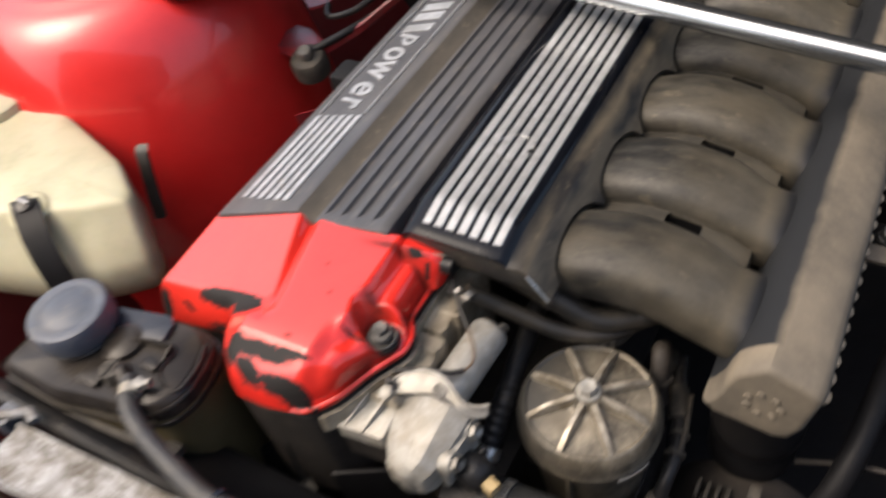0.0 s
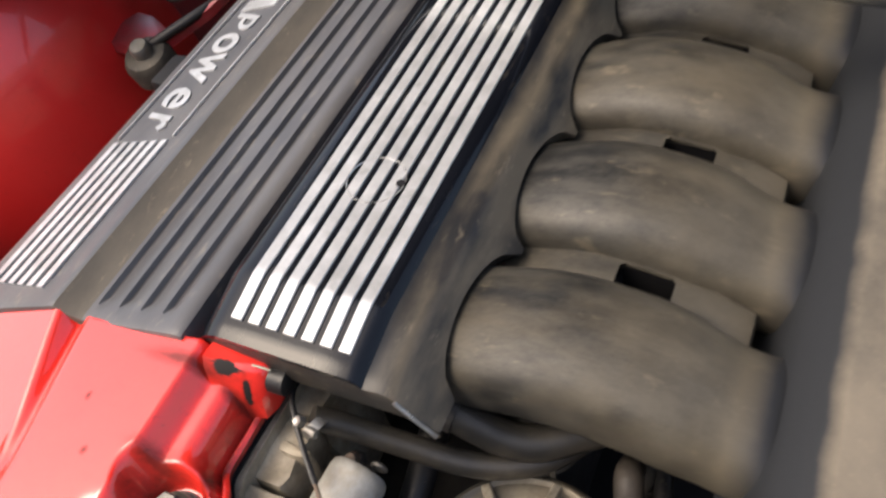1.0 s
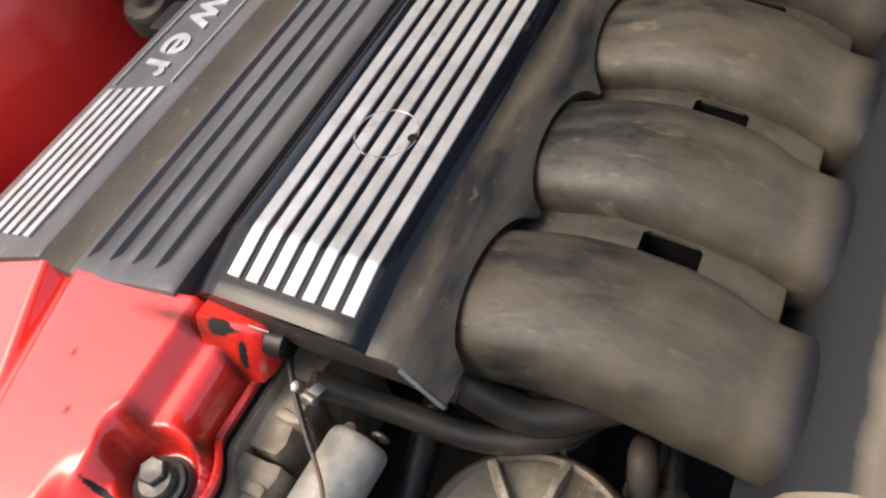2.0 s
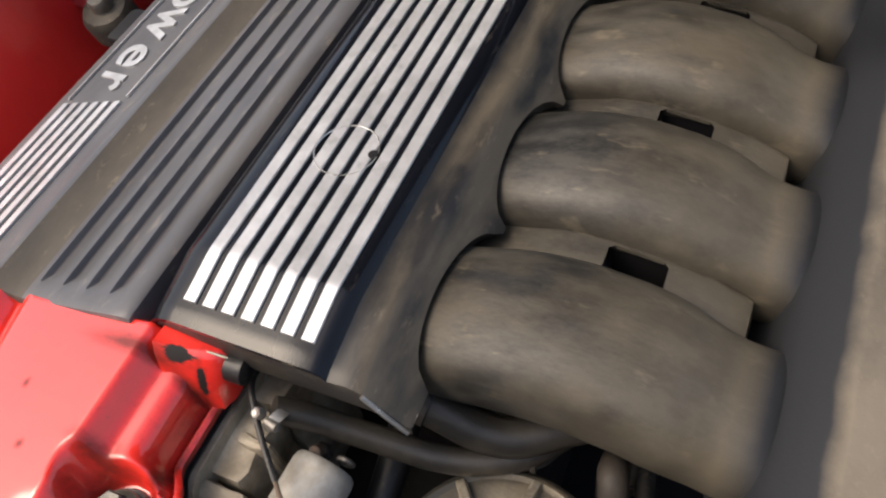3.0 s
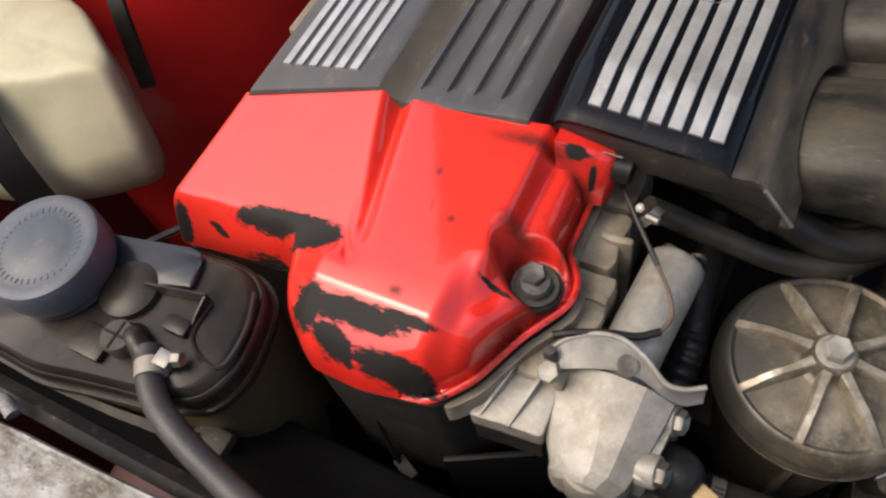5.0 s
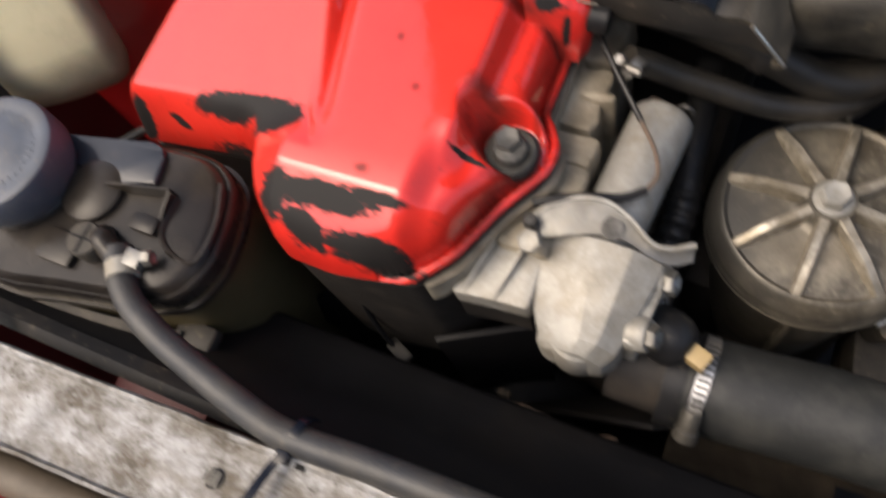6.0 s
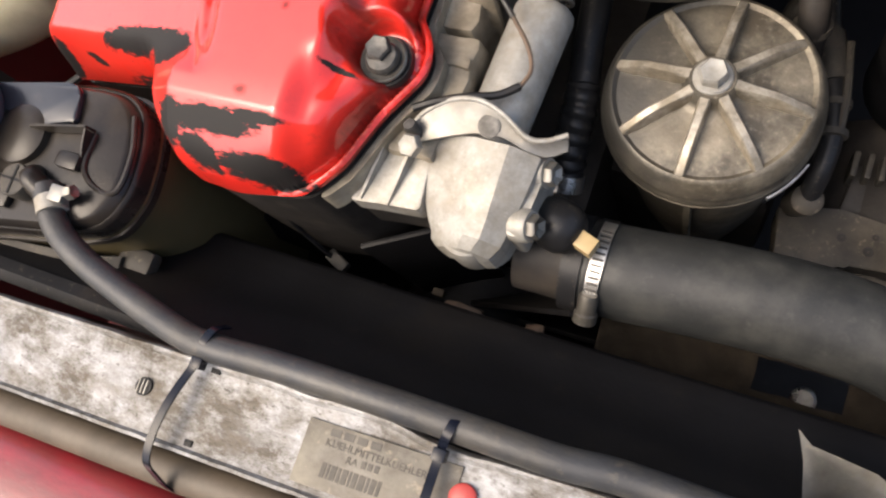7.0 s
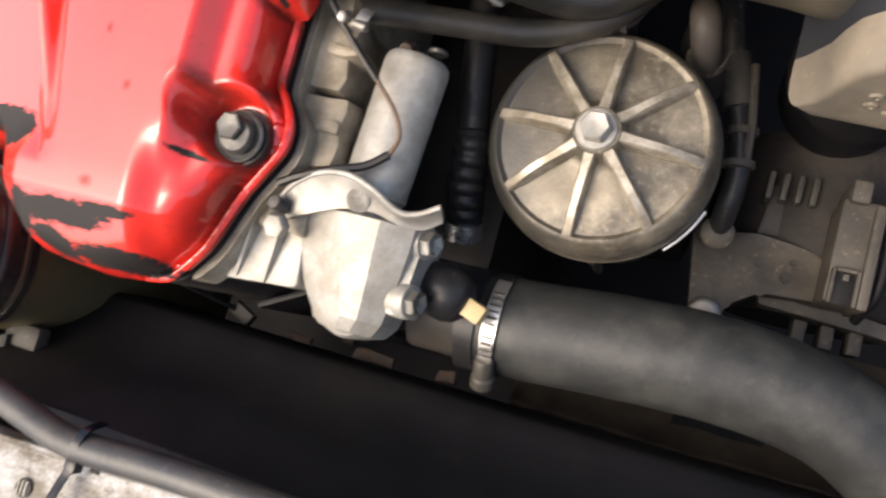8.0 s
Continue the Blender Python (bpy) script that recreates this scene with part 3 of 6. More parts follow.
# Worn patches; the row at x -0.270 paints in an oily shadow.
WORN_SHADE = [((-0.262, -0.0405, 0.85), (0.038, 0.0058, 0.05), 2), ((-0.238, -0.0450, 0.85), (0.015, 0.0085, 0.05), 10), ((-0.197, -0.0772, 0.85), (0.031, 0.0066, 0.05), 2), ((-0.171, -0.0725, 0.85), (0.015, 0.0030, 0.05), 3),
        ((-0.2215, -0.0800, 0.84), (0.010, 0.012, 0.05), -25), ((-0.170, -0.0915, 0.84), (0.027, 0.0052, 0.05), 1), ((-0.203, -0.0905, 0.84), (0.014, 0.0060, 0.05), -12), ((-0.350, -0.0480, 0.81), (0.008, 0.0065, 0.05), 0),
        ((-0.3165, -0.0476, 0.82), (0.008, 0.0014, 0.05), -12), ((-0.270, -0.0535, 0.82), (0.034, 0.0036, 0.05), 0), ((-0.1397, -0.0404, 0.87), (0.0085, 0.0017, 0.05), -6),
        ((-0.1312, 0.0402, 0.868), (0.0068, 0.0030, 0.05), 8), ((-0.1215, 0.0365, 0.86), (0.0018, 0.0032, 0.05), 0)]
# Grime marks; the row at x -0.1365 paints the shadow beside the bolt.
GRIME_SHADE = [((-0.1285, -0.0566, 0.85), (0.0024, 0.023, 0.05), -18), ((-0.1206, 0.0025, 0.85), (0.0017, 0.015, 0.05), 7), ((-0.1225, 0.026, 0.85), (0.0016, 0.012, 0.05), 0), ((-0.1405, -0.0098, 0.865), (0.0095, 0.0040, 0.05), -10),
         ((-0.1365, -0.0215, 0.855), (0.0070, 0.012, 0.05), 10), ((-0.1215, -0.0375, 0.85), (0.008, 0.004, 0.05), 30), ((-0.1250, 0.0310, 0.86), (0.010, 0.0026, 0.05), -15), ((-0.172, -0.0185, 0.87), (0.0016, 0.0016, 0.05), 0),
         ((-0.180, -0.0620, 0.87), (0.0025, 0.0018, 0.05), 0), ((-0.150, 0.036, 0.875), (0.018, 0.0030, 0.05), 4), ((-0.1900, 0.0050, 0.875), (0.0014, 0.0018, 0.05), 0)]
M_WORN = worn_paint()


def edge_gap(px, py):
    """Distance to the valve cover outline, signed, and the nearest place on it."""
    P = np.array(VCR)
    Q = np.roll(P, -1, axis=0)
    p = np.stack([px, py], -1)[:, None]
    d = Q - P
    t = np.clip(((p - P) * d).sum(-1) / (d * d).sum(-1), 0, 1)
    near = P + t[..., None] * d
    off = np.linalg.norm(p - near, axis=-1)
    k = off.argmin(1)
    best = near[np.arange(len(k)), k]
    cross = ((P[:, 1] > py[:, None]) != (Q[:, 1] > py[:, None])) & (px[:, None] < (Q[:, 0] - P[:, 0]) * (py[:, None] - P[:, 1]) / (Q[:, 1] - P[:, 1] + 1e-12) + P[:, 0])
    inside = cross.sum(1) % 2 == 1
    return np.where(inside, 1, -1) * off[np.arange(len(k)), k], best


def soft_min(a, b, k=0.006):
    h = max(k - abs(a - b), 0.0) / k
    return min(a, b) - h * h * k * 0.25


def cover_top(x, y):
    """Height of the valve cover's top face."""
    xr = -0.243 + (0.04 - y) * 0.24
    left = 0.877 + 0.24 * (x + 0.243) + 0.25 * (min(y, 0.06) - 0.04)
    dome = 0.8705 + 0.06 * (x + 0.232) + 0.03 * min(y, 0.06)
    dome -= 4.0 * max(0.0, -0.052 - y) ** 2 + 0.42 * max(0.0, -0.068 - y)
    dome -= 0.0135 * smooth(-0.150, -0.1385, x) * smooth(-0.060, -0.030, y) + (0.0075 * smooth(-0.160, -0.146, x) + 0.10 * max(0.0, x + 0.155)) * smooth(-0.030, -0.055, y)
    dome -= 0.55 * max(0.0, -0.222 - x) * smooth(0.0, -0.05, y)
    s = max(smooth(xr, xr + 0.012, x), smooth(-0.036, -0.060, y))
    z = left * (1 - s) + dome * s - 0.0058 * math.exp(-((x - xr - 0.011) / 0.005) ** 2) * smooth(-0.06, -0.03, y)
    dx, dy = x + 0.1260, y + 0.0235
    r = math.hypot(dx, dy)
    toward = max(0.0, (-0.90 * dx + 0.43 * dy) / (r + 1e-6)) ** 4
    return soft_min(z, 0.848 + max(0.0, r - 0.0125) * (3.6 - 1.75 * toward), 0.005)


def seat(x, y, z):
    """Keeps the cover below the coil cover that sits on it."""
    f = 0.040 + (x + 0.243) * (0.066 if x > -0.243 else 0.14)
    return z - 0.0075 * smooth(f + 0.0015, f + 0.0042, y) - 0.02 * smooth(f + 0.004, f + 0.02, y)


step = 0.0013
gx, gy = np.meshgrid(np.arange(-0.366, -0.104, step), np.arange(-0.104, 0.09, step), indexing="ij")
gap, near = edge_gap(gx.ravel(), gy.ravel())
bm = bmesh.new()
grid = {}
ny = gx.shape[1]
for i in range(gap.size):
    g, x, y = gap[i], gx.ravel()[i], gy.ravel()[i]
    if g < -0.75 * step:
        continue
    if g < 0.75 * step:
        x, y, g = near[i][0], near[i][1], 0.0
    b = base_z(x)
    lip = smooth(-0.180, -0.150, x)
    q = min(1.0, max(0.0, (g - 0.0050 * lip) / 0.013))
    rise = (1 - (1 - q) ** 2.4) ** (1 / 2.4)
    bead = lip * 0.0036 * math.sqrt(max(0.0, 1 - ((g - 0.0020) / 0.0021) ** 2))
    grid[i] = bm.verts.new((x, y, b + 0.004 + bead + (max(seat(x, y, cover_top(x, y)), b + 0.006) - b - 0.004) * rise))
for i in range(gap.size - ny):
    q = [i, i + ny, i + ny + 1, i + 1]
    if (i + 1) % ny and all(k in grid for k in q):
        vs = [grid[k] for k in q]
        bm.faces.new(vs)
bmesh.ops.dissolve_degenerate(bm, dist=1e-5, edges=bm.edges)
part("cover_shell", bm, M_WORN, vcover, sharp=70)
part("flange", prism(grown(VCR, sgn * -0.0022), lambda x, y: base_z(x) - 0.001, lambda x, y: base_z(x) + 0.0045, 0.001), M_WORN, vcover)
part("gasket", prism(grown(VCR, sgn * -0.0032), lambda x, y: base_z(x) - 0.005, lambda x, y: base_z(x) - 0.001), M_BLACK, vcover, "black rubber gasket")
vb = part("bolt", hexagon((-0.1278, -0.0238, 0.8555), (0.04, -0.1, 1), 0.0064, 0.0048), M_BOLT, vcover, "steel hexagon bolt")
part("washer", turned([(0.003, 0.0535), (0.0080, 0.0535), (0.0084, 0.0545), (0.0080, 0.0560), (0.0070, 0.0572), (0.003, 0.0572)], (-0.1275, -0.0235, 0.80), (0.03, -0.06, 1), 32), M_BOLT, vb)
part("cup", turned([(0.004, 0.0500), (0.0100, 0.0500), (0.0112, 0.0512), (0.0115, 0.0532), (0.0108, 0.0540), (0.0098, 0.0528), (0.0085, 0.0522), (0.004, 0.0522)], (-0.1274, -0.0234, 0.80), (0.03, -0.06, 1), 36), M_ZINC, vb, "dull grey cupped washer")
part("seal", turned([(0.004, 0.046), (0.0128, 0.046), (0.0132, 0.0480), (0.0124, 0.0505), (0.004, 0.0510)], (-0.1272, -0.0232, 0.80), (0.03, -0.06, 1), 36), M_BLACK, vb, "black rubber seal")
lug = [[(-0.137, 0.029, 0.846), (-0.126, 0.0295, 0.843), (-0.1155, 0.033, 0.842), (-0.1130, 0.040, 0.842), (-0.1135, 0.054, 0.842), (-0.142, 0.052, 0.846)],
       [(-0.1385, 0.031, 0.860), (-0.126, 0.0325, 0.857), (-0.1155, 0.0365, 0.855), (-0.1125, 0.042, 0.855), (-0.113, 0.056, 0.855), (-0.142, 0.054, 0.860)],
       [(-0.1415, 0.0365, 0.873), (-0.128, 0.0385, 0.870), (-0.1175, 0.0420, 0.867), (-0.1135, 0.046, 0.866), (-0.114, 0.058, 0.866), (-0.143, 0.056, 0.872)],
       [(-0.1430, 0.0400, 0.8765), (-0.130, 0.0425, 0.8735), (-0.1195, 0.0455, 0.8700), (-0.1155, 0.049, 0.869), (-0.116, 0.059, 0.868), (-0.144, 0.058, 0.874)]]
bm = loft(lug)
part("corner_lug", bm, M_WORN, vcover)

# ---- coil cover ----
coil = thing("coil_cover", (-0.24, 0.33, 0.84), "dark grey plastic coil cover with grooves and silver stripes", "engine cover")
GROOVE = [-0.2225, -0.2070, -0.1915, -0.1760]
stations = [(-0.337, 0.836), (-0.334, 0.851), (-0.330, 0.8565), (-0.325, 0.8585), (-0.285, 0.8690), (-0.249, 0.8780), (-0.2455, 0.8792), (-0.2432, 0.8790), (-0.2345, 0.8728), (-0.2285, 0.8712)]
for g in GROOVE:
    z = 0.8708 + (g + 0.230) * 0.132
    stations += [(g - 0.0026, z), (g - 0.0012, z - 0.0027), (g + 0.0010, z - 0.0027), (g + 0.0028, z)]
stations += [(-0.168, 0.8792), (-0.1615, 0.8798), (-0.1592, 0.8785), (-0.1575, 0.872), (-0.1560, 0.858)]


def coil_front(x):
    return 0.040 + (x + 0.243) * (0.066 if x > -0.243 else 0.14)


secs = []
for dy, drop, groove in ((-0.0016, 0.008, 0), (-0.0014, 0.0022, 0), (-0.0006, 0.0006, 0), (0.0008, 0.0003, 0), (0.003, 0, 0), (0.010, 0, 0), (0.016, 0, 1), (0.15, 0, 1), (0.3, 0, 1), (0.45, 0, 1), (0.58, 0, 1)):
    row = []
    for k, (x, z) in enumerate(stations):
        if not groove and 10 <= k < 10 + 4 * len(GROOVE):
            z = 0.8708 + (x + 0.230) * 0.132
        row.append((x, coil_front(x) + dy, z - drop))
    secs.append(row)
part("cover_shell", loft([s[:8] for s in secs], close=False), M_COVER, coil, "sloping dusty grey plastic side", sharp=30)
part("trough", loft([s[7:10] for s in secs], close=False), M_TROUGH, coil, "trough caked with brown dust")
part("grooved_panel", loft([s[9:] for s in secs], close=False), M_COVER, coil, "dusty grey grooved panel", sharp=40)


def coil_z(x):
    return 0.8780 + (x + 0.249) * 0.256 + 0.0006


def sloped_bar(x0, x1, y0, y1, lift=0.0009, lean=0.0):
    """A thin raised bar on the sloping side of the coil cover."""
    return loft([[(x0 + d, y, coil_z(x0) - 0.001), (x1 + d, y, coil_z(x1) - 0.001), (x1 - 0.0003 + d, y, coil_z(x1) + lift), (x0 + 0.0003 + d, y, coil_z(x0) + lift)] for y, d in ((y0, 0), (y1, lean))])


pitch = 0.0100
for k in range(6):
    x0 = -0.3185 + k * pitch
    part("stripe", sloped_bar(x0, x0 + 0.0062, 0.0490, 0.166), M_SILVER, coil, "raised silver stripe" if k == 0 else "")
for x0 in (-0.3185, -0.2620):
    part("border_line", sloped_bar(x0, x0 + 0.0022, 0.170, 0.60), M_SILVER, coil)


def letter(ch, y0, y1, x0=-0.3055, x1=-0.2780):
    """One raised slanting letter, read from the rear to the front of the car."""
    cu = bpy.data.curves.new("letter", "FONT")
    cu.body, cu.offset, cu.shear, cu.resolution_u = ch, 0.016, 0.35, 4
    tmp = bpy.data.objects.new("letter", cu)
    scene.collection.objects.link(tmp)
    me = bpy.data.meshes.new_from_object(tmp.evaluated_get(bpy.context.evaluated_depsgraph_get()))
    bpy.data.objects.remove(tmp)
    b = bmesh.new()
    b.from_mesh(me)
    lo = [min(v.co[k] for v in b.verts) for k in (0, 1)]
    hi = [max(v.co[k] for v in b.verts) for k in (0, 1)]
    for v in b.verts:
        u, w = ((v.co[k] - lo[k]) / (hi[k] - lo[k]) for k in (0, 1))
        x = x0 + w * (x1 - x0)
        v.co = (x, y1 - u * (y1 - y0), coil_z(x) + 0.0008)
    up = bmesh.ops.extrude_face_region(b, geom=b.faces[:])
    for v in up["geom"]:
        if isinstance(v, bmesh.types.BMVert):
            v.co.z -= 0.0018
    return b


y = 0.176
for ch, w in zip("rewop", (0.0195, 0.0220, 0.0320, 0.0235, 0.0245)):
    part("letter", letter(ch, y, y + w), M_SILVER, coil, "raised silver letter" if ch == "r" else "", sharp=25)
    y += w + 0.0025
for w in (0.036, 0.036, 0.030, 0.030):
    for a, b in ((0.0, 0.36), (0.62, 1.0)):
        part("letter_bar", sloped_bar(-0.3085, -0.2725, y + a * w, y + b * w, 0.0006, 0.0), M_SILVER, coil)
    y += w + 0.006

# ---- injector cover with silver ribs ----
inj = thing("injector_cover", (-0.09, 0.33, 0.85), "polished black injector rail cover with seven silver ribs", "engine cover")
RUN0, PITCH = 0.109, 0.091


def drop_front(y):
    """How far the cover's nose falls below its top."""
    return 0.006 * min(1.0, max(0.0, (0.083 - y) / 0.030)) + 0.35 * max(0.0, 0.0535 - y)


def plate_z(x, y):
    return 0.8915 - 0.035 * (x + 0.135) - drop_front(y)


secs = []
ys = [0.0484, 0.0492, 0.0500, 0.0515, 0.0535, 0.056, 0.060, 0.066, 0.072, 0.078, 0.0815, 0.0845] + [0.088 + 0.0033 * k for k in range(162)]
for y in ys:
    k = round((y - RUN0) / PITCH)
    u = (y - RUN0 - PITCH * k) / 0.0425
    tip = -0.026 - (0.0118 * math.sqrt(max(0.0, 1 - u * u)) if 0 <= k <= 5 else 0)
    f = drop_front(y)
    row = [(-0.1515, y, 0.866), (-0.1512, y, 0.880 - f), (-0.1490, y, 0.8855 - f), (-0.1440, y, 0.8895 - f), (-0.1385, y, 0.8912 - f)]
    row += [(x, y, plate_z(x, y)) for x in (-0.135, -0.118, -0.10, -0.082, -0.0655)]
    row += [(-0.0620, y, 0.8875 - f), (-0.0590, y, 0.8835 - f), (-0.0550, y, 0.8805 - 0.6 * f), (-0.0500, y, 0.8800 - 0.4 * f), (-0.0455, y, 0.8775 - 0.2 * f), (-0.043, y, 0.8745)]
    for s in (0.35, 0.7, 1.0):
        x = -0.043 + (tip + 0.043) * s
        row.append((x, y, 0.8745 - (x + 0.043) * 1.27))
    x = tip
    row += [(x - 0.0015, y, 0.8745 - (x + 0.043) * 1.27 - 0.002), (x - 0.006, y, 0.850)]
    secs.append(row)


def nosed(cut):
    """A strip of the cover's skin with its front edge rounded over."""
    rows = [s[cut] for s in secs]
    return loft([[(x, 0.0486, z - 0.0030) for x, _, z in rows[0]]] + rows, close=False)


def face_foot(x):
    """Height of the lower edge of the cover's front face."""
    return 0.8725 - 0.0155 * smooth(-0.140, -0.095, x) - 0.0045 * smooth(-0.045, -0.027, x)


part("cover_shell", nosed(slice(0, 12)), M_GLOSS, inj, "polished black top", sharp=40)
part("flank", nosed(slice(11, None)), M_FLANK, inj, "scalloped flank dusted brown", sharp=40)
front = [p for p in secs[0] if p[2] > face_foot(p[0])]
bm = loft([[(x, 0.0489, z - 0.0026) for x, _, z in front], [(x, 0.0489, max(face_foot(x), z - 0.03) + 0.0015) for x, _, z in front], [(x, 0.0500, max(face_foot(x), z - 0.03)) for x, _, z in front], [(x, 0.0560, max(face_foot(x), z - 0.03) + 0.001) for x, _, z in front]], close=False)
part("front_face", bm, M_FACE, inj, "dull dusty grey front face", sharp=40)
part("retaining_wire", sweep([(-0.1340, 0.0462, 0.8705), (-0.1230, 0.0458, 0.8700), (-0.1100, 0.0464, 0.8690)], 0.0006, 8, 4), M_ZINC, inj, "thin bare metal wire")
plug = [(0.002, 0), (0.0075, 0.0), (0.0078, 0.003), (0.0064, 0.0036), (0.0064, 0.0060), (0.0074, 0.0066), (0.0074, 0.0150), (0.0050, 0.0165), (0.0005, 0.0165)]
part("plug", turned(plug, (-0.1205, 0.0475, 0.8590), (1, 0.05, -0.08), 24), M_BLACK, inj, "black oily rubber plug")
part("hole", turned([(0.0005, 0.0), (0.0026, 0.0), (0.0026, 0.0004), (0.0005, 0.0004)], (-0.0868, 0.154, plate_z(-0.0868, 0.154) + 0.0012), sides=14), M_SHROUD, inj, "small dark hole")
part("worn_edge", sweep([(-0.0432, 0.0478, 0.8735), (-0.0345, 0.0470, 0.8635), (-0.0265, 0.0468, 0.8535)], 0.0011, 8, 3), M_STEEL, inj, "bright worn front edge")
p = 0.00992
for k in range(7):
    x0, w = -0.1330 + k * p, 0.00645
    ring = []
    for y in [0.0585, 0.0600, 0.066, 0.074, 0.080, 0.0825, 0.0850, 0.088, 0.10] + [0.14 + 0.06 * j for j in range(8)]:
        z0, z1 = plate_z(x0, y), plate_z(x0 + w, y)
        ring.append([(x0, y, z0 - 0.001), (x0 + w, y, z1 - 0.001), (x0 + w, y, z1 + 0.0009), (x0 + w - 0.0005, y, z1 + 0.0013), (x0 + 0.0005, y, z0 + 0.0013), (x0, y, z0 + 0.0009)])
    part("rib", loft(ring), M_SILVER, inj, "flat silver rib" if k == 0 else "", sharp=20)
ring = [(-0.1005 + 0.0158 * math.cos(a), 0.153 + 0.0158 * math.sin(a), plate_z(-0.1005 + 0.0158 * math.cos(a), 0.153) + 0.0013) for a in (2 * math.pi * k / 48 for k in range(49))]
part("badge_outline", sweep(ring, 0.00035, 6, 1), M_STEEL, inj, "thin round outline of a missing badge")

# ---- intake manifold ----
manif = thing("intake_manifold", (0.06, 0.33, 0.74), "black plastic intake manifold covered in brown dust", "intake manifold")


def crown(x):
    """Height of a runner's back along its way."""
    return np.interp(x, [-0.06, -0.035, -0.015, 0.0, 0.013, 0.027, 0.05, 0.066, 0.078, 0.086, 0.092, 0.098, 0.103, 0.108, 0.112, 0.118], [0.858, 0.865, 0.871, 0.8738, 0.8745, 0.8738, 0.8692, 0.8622, 0.8555, 0.8512, 0.8490, 0.8478, 0.8462, 0.8430, 0.8390, 0.8300])


def super_ring(x, yc, zc, hw, hh, n=40, p=2.6):
    out = []
    for k in range(n):
        a = 2 * math.pi * k / n
        c, s = math.cos(a), math.sin(a)
        out.append((x, yc + hw * math.copysign(abs(c) ** (2 / p), c), zc + hh * math.copysign(abs(s) ** (2 / p), s)))
    return out


def runner(k):
    yc, rings = RUN0 + PITCH * k, []
    for x in np.concatenate([np.linspace(-0.058, 0.066, 20), np.linspace(0.072, 0.114, 15)]):
        x = float(x)
        hw = 0.0362 - 0.003 * smooth(0.060, 0.085, x) + 0.0070 * smooth(0.098, 0.114, x) ** 1.3
        hh = 0.0225
        rings.append([(a, b, c if c > crown(x) - hh else c - 0.5 * (crown(x) - hh - c)) for a, b, c in super_ring(x, yc, float(crown(x)) - hh, hw, hh, p=2.55)])
    return loft(rings)


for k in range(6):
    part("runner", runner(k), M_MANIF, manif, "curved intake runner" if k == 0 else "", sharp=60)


def web_z(x):
    return float(np.interp(x, [-0.045, -0.03, 0.0, 0.012, 0.023, 0.047, 0.07, 0.086, 0.096], [0.842, 0.846, 0.8535, 0.8542, 0.8535, 0.8490, 0.8415, 0.8325, 0.825]))


def web(k):
    """The plate between two runners, with a rectangular hole."""
    y0 = RUN0 + PITCH * (k + 0.5)
    bm = bmesh.new()
    xs = [-0.045, -0.03, -0.015, 0.0, 0.012, 0.0232, 0.0258, 0.0370, 0.0482, 0.0508, 0.06, 0.07, 0.08, 0.0855, 0.0885, 0.0895]
    yy = [(-0.022, 0), (-0.0095, 0), (-0.003, 0), (0.0050, 0), (0.0075, 0.0), (0.0105, -0.0006), (0.012, -0.0025), (0.0125, -0.008)]
    top = [[bm.verts.new((x, y0 + d, web_z(x) + dz - (0.002 if x > 0.0885 else 0) - (0.010 if x > 0.089 else 0))) for d, dz in yy] for x in xs]
    low = [[bm.verts.new((v.co.x, v.co.y - 0.0003, v.co.z - 0.0018)) for v in row] for row in top]
    for i in range(len(xs) - 1):
        for j in range(len(yy) - 1):
            if 5 <= i < 9 and 0 < j < 4:
                if j == 3 and i in (5, 8):
                    far = (top[5][4], top[5][3], top[6][4]) if i == 5 else (top[9][3], top[9][4], top[8][4])
                    bm.faces.new(far)
                continue
            bm.faces.new((top[i][j], top[i + 1][j], top[i + 1][j + 1], top[i][j + 1]))
    for a, b in (((5, 1), (5, 3)), ((9, 3), (9, 1))):
        ring = range(a[1], b[1]) if a[1] < b[1] else range(b[1], a[1])
        for j in ring:
            bm.faces.new((top[a[0]][j], top[a[0]][j + 1], low[a[0]][j + 1], low[a[0]][j]))
    for i in range(5, 9):
        for j in (1,) if i in (5, 8) else (1, 4):
            bm.faces.new((top[i][j], top[i + 1][j], low[i + 1][j], low[i][j]))
    for j in range(len(yy) - 1):
        bm.faces.new((top[-1][j], top[-1][j + 1], low[-1][j + 1], low[-1][j]))
    for i in range(len(xs) - 1):
        bm.faces.new((top[i][-1], top[i + 1][-1], low[i + 1][-1], low[i][-1]))
    return bm


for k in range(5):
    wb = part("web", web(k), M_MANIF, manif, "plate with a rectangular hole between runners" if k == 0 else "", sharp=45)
    y0 = RUN0 + PITCH * (k + 0.5)
    # Black sleeve added under the hole so the depth below looks dark.
    part("dark_liner", loft([[(x, y, z) for x, y in ((0.0236, y0 - 0.0093), (0.0504, y0 - 0.0093), (0.0504, y0 + 0.0085), (0.0236, y0 + 0.0085))] for z in (0.8475, 0.79)], caps=False), M_SHROUD, wb)
sect = [(0.088, 0.794), (0.092, 0.800), (0.0985, 0.815), (0.1015, 0.829), (0.105, 0.840), (0.110, 0.8465), (0.117, 0.8530), (0.1225, 0.8576), (0.1265, 0.8595), (0.131, 0.8582), (0.145, 0.8530), (0.157, 0.8470), (0.1615, 0.843), (0.163, 0.838), (0.157, 0.80), (0.150, 0.784), (0.140, 0.780), (0.096, 0.786)]
cx, cz = 0.125, 0.82
secs = []
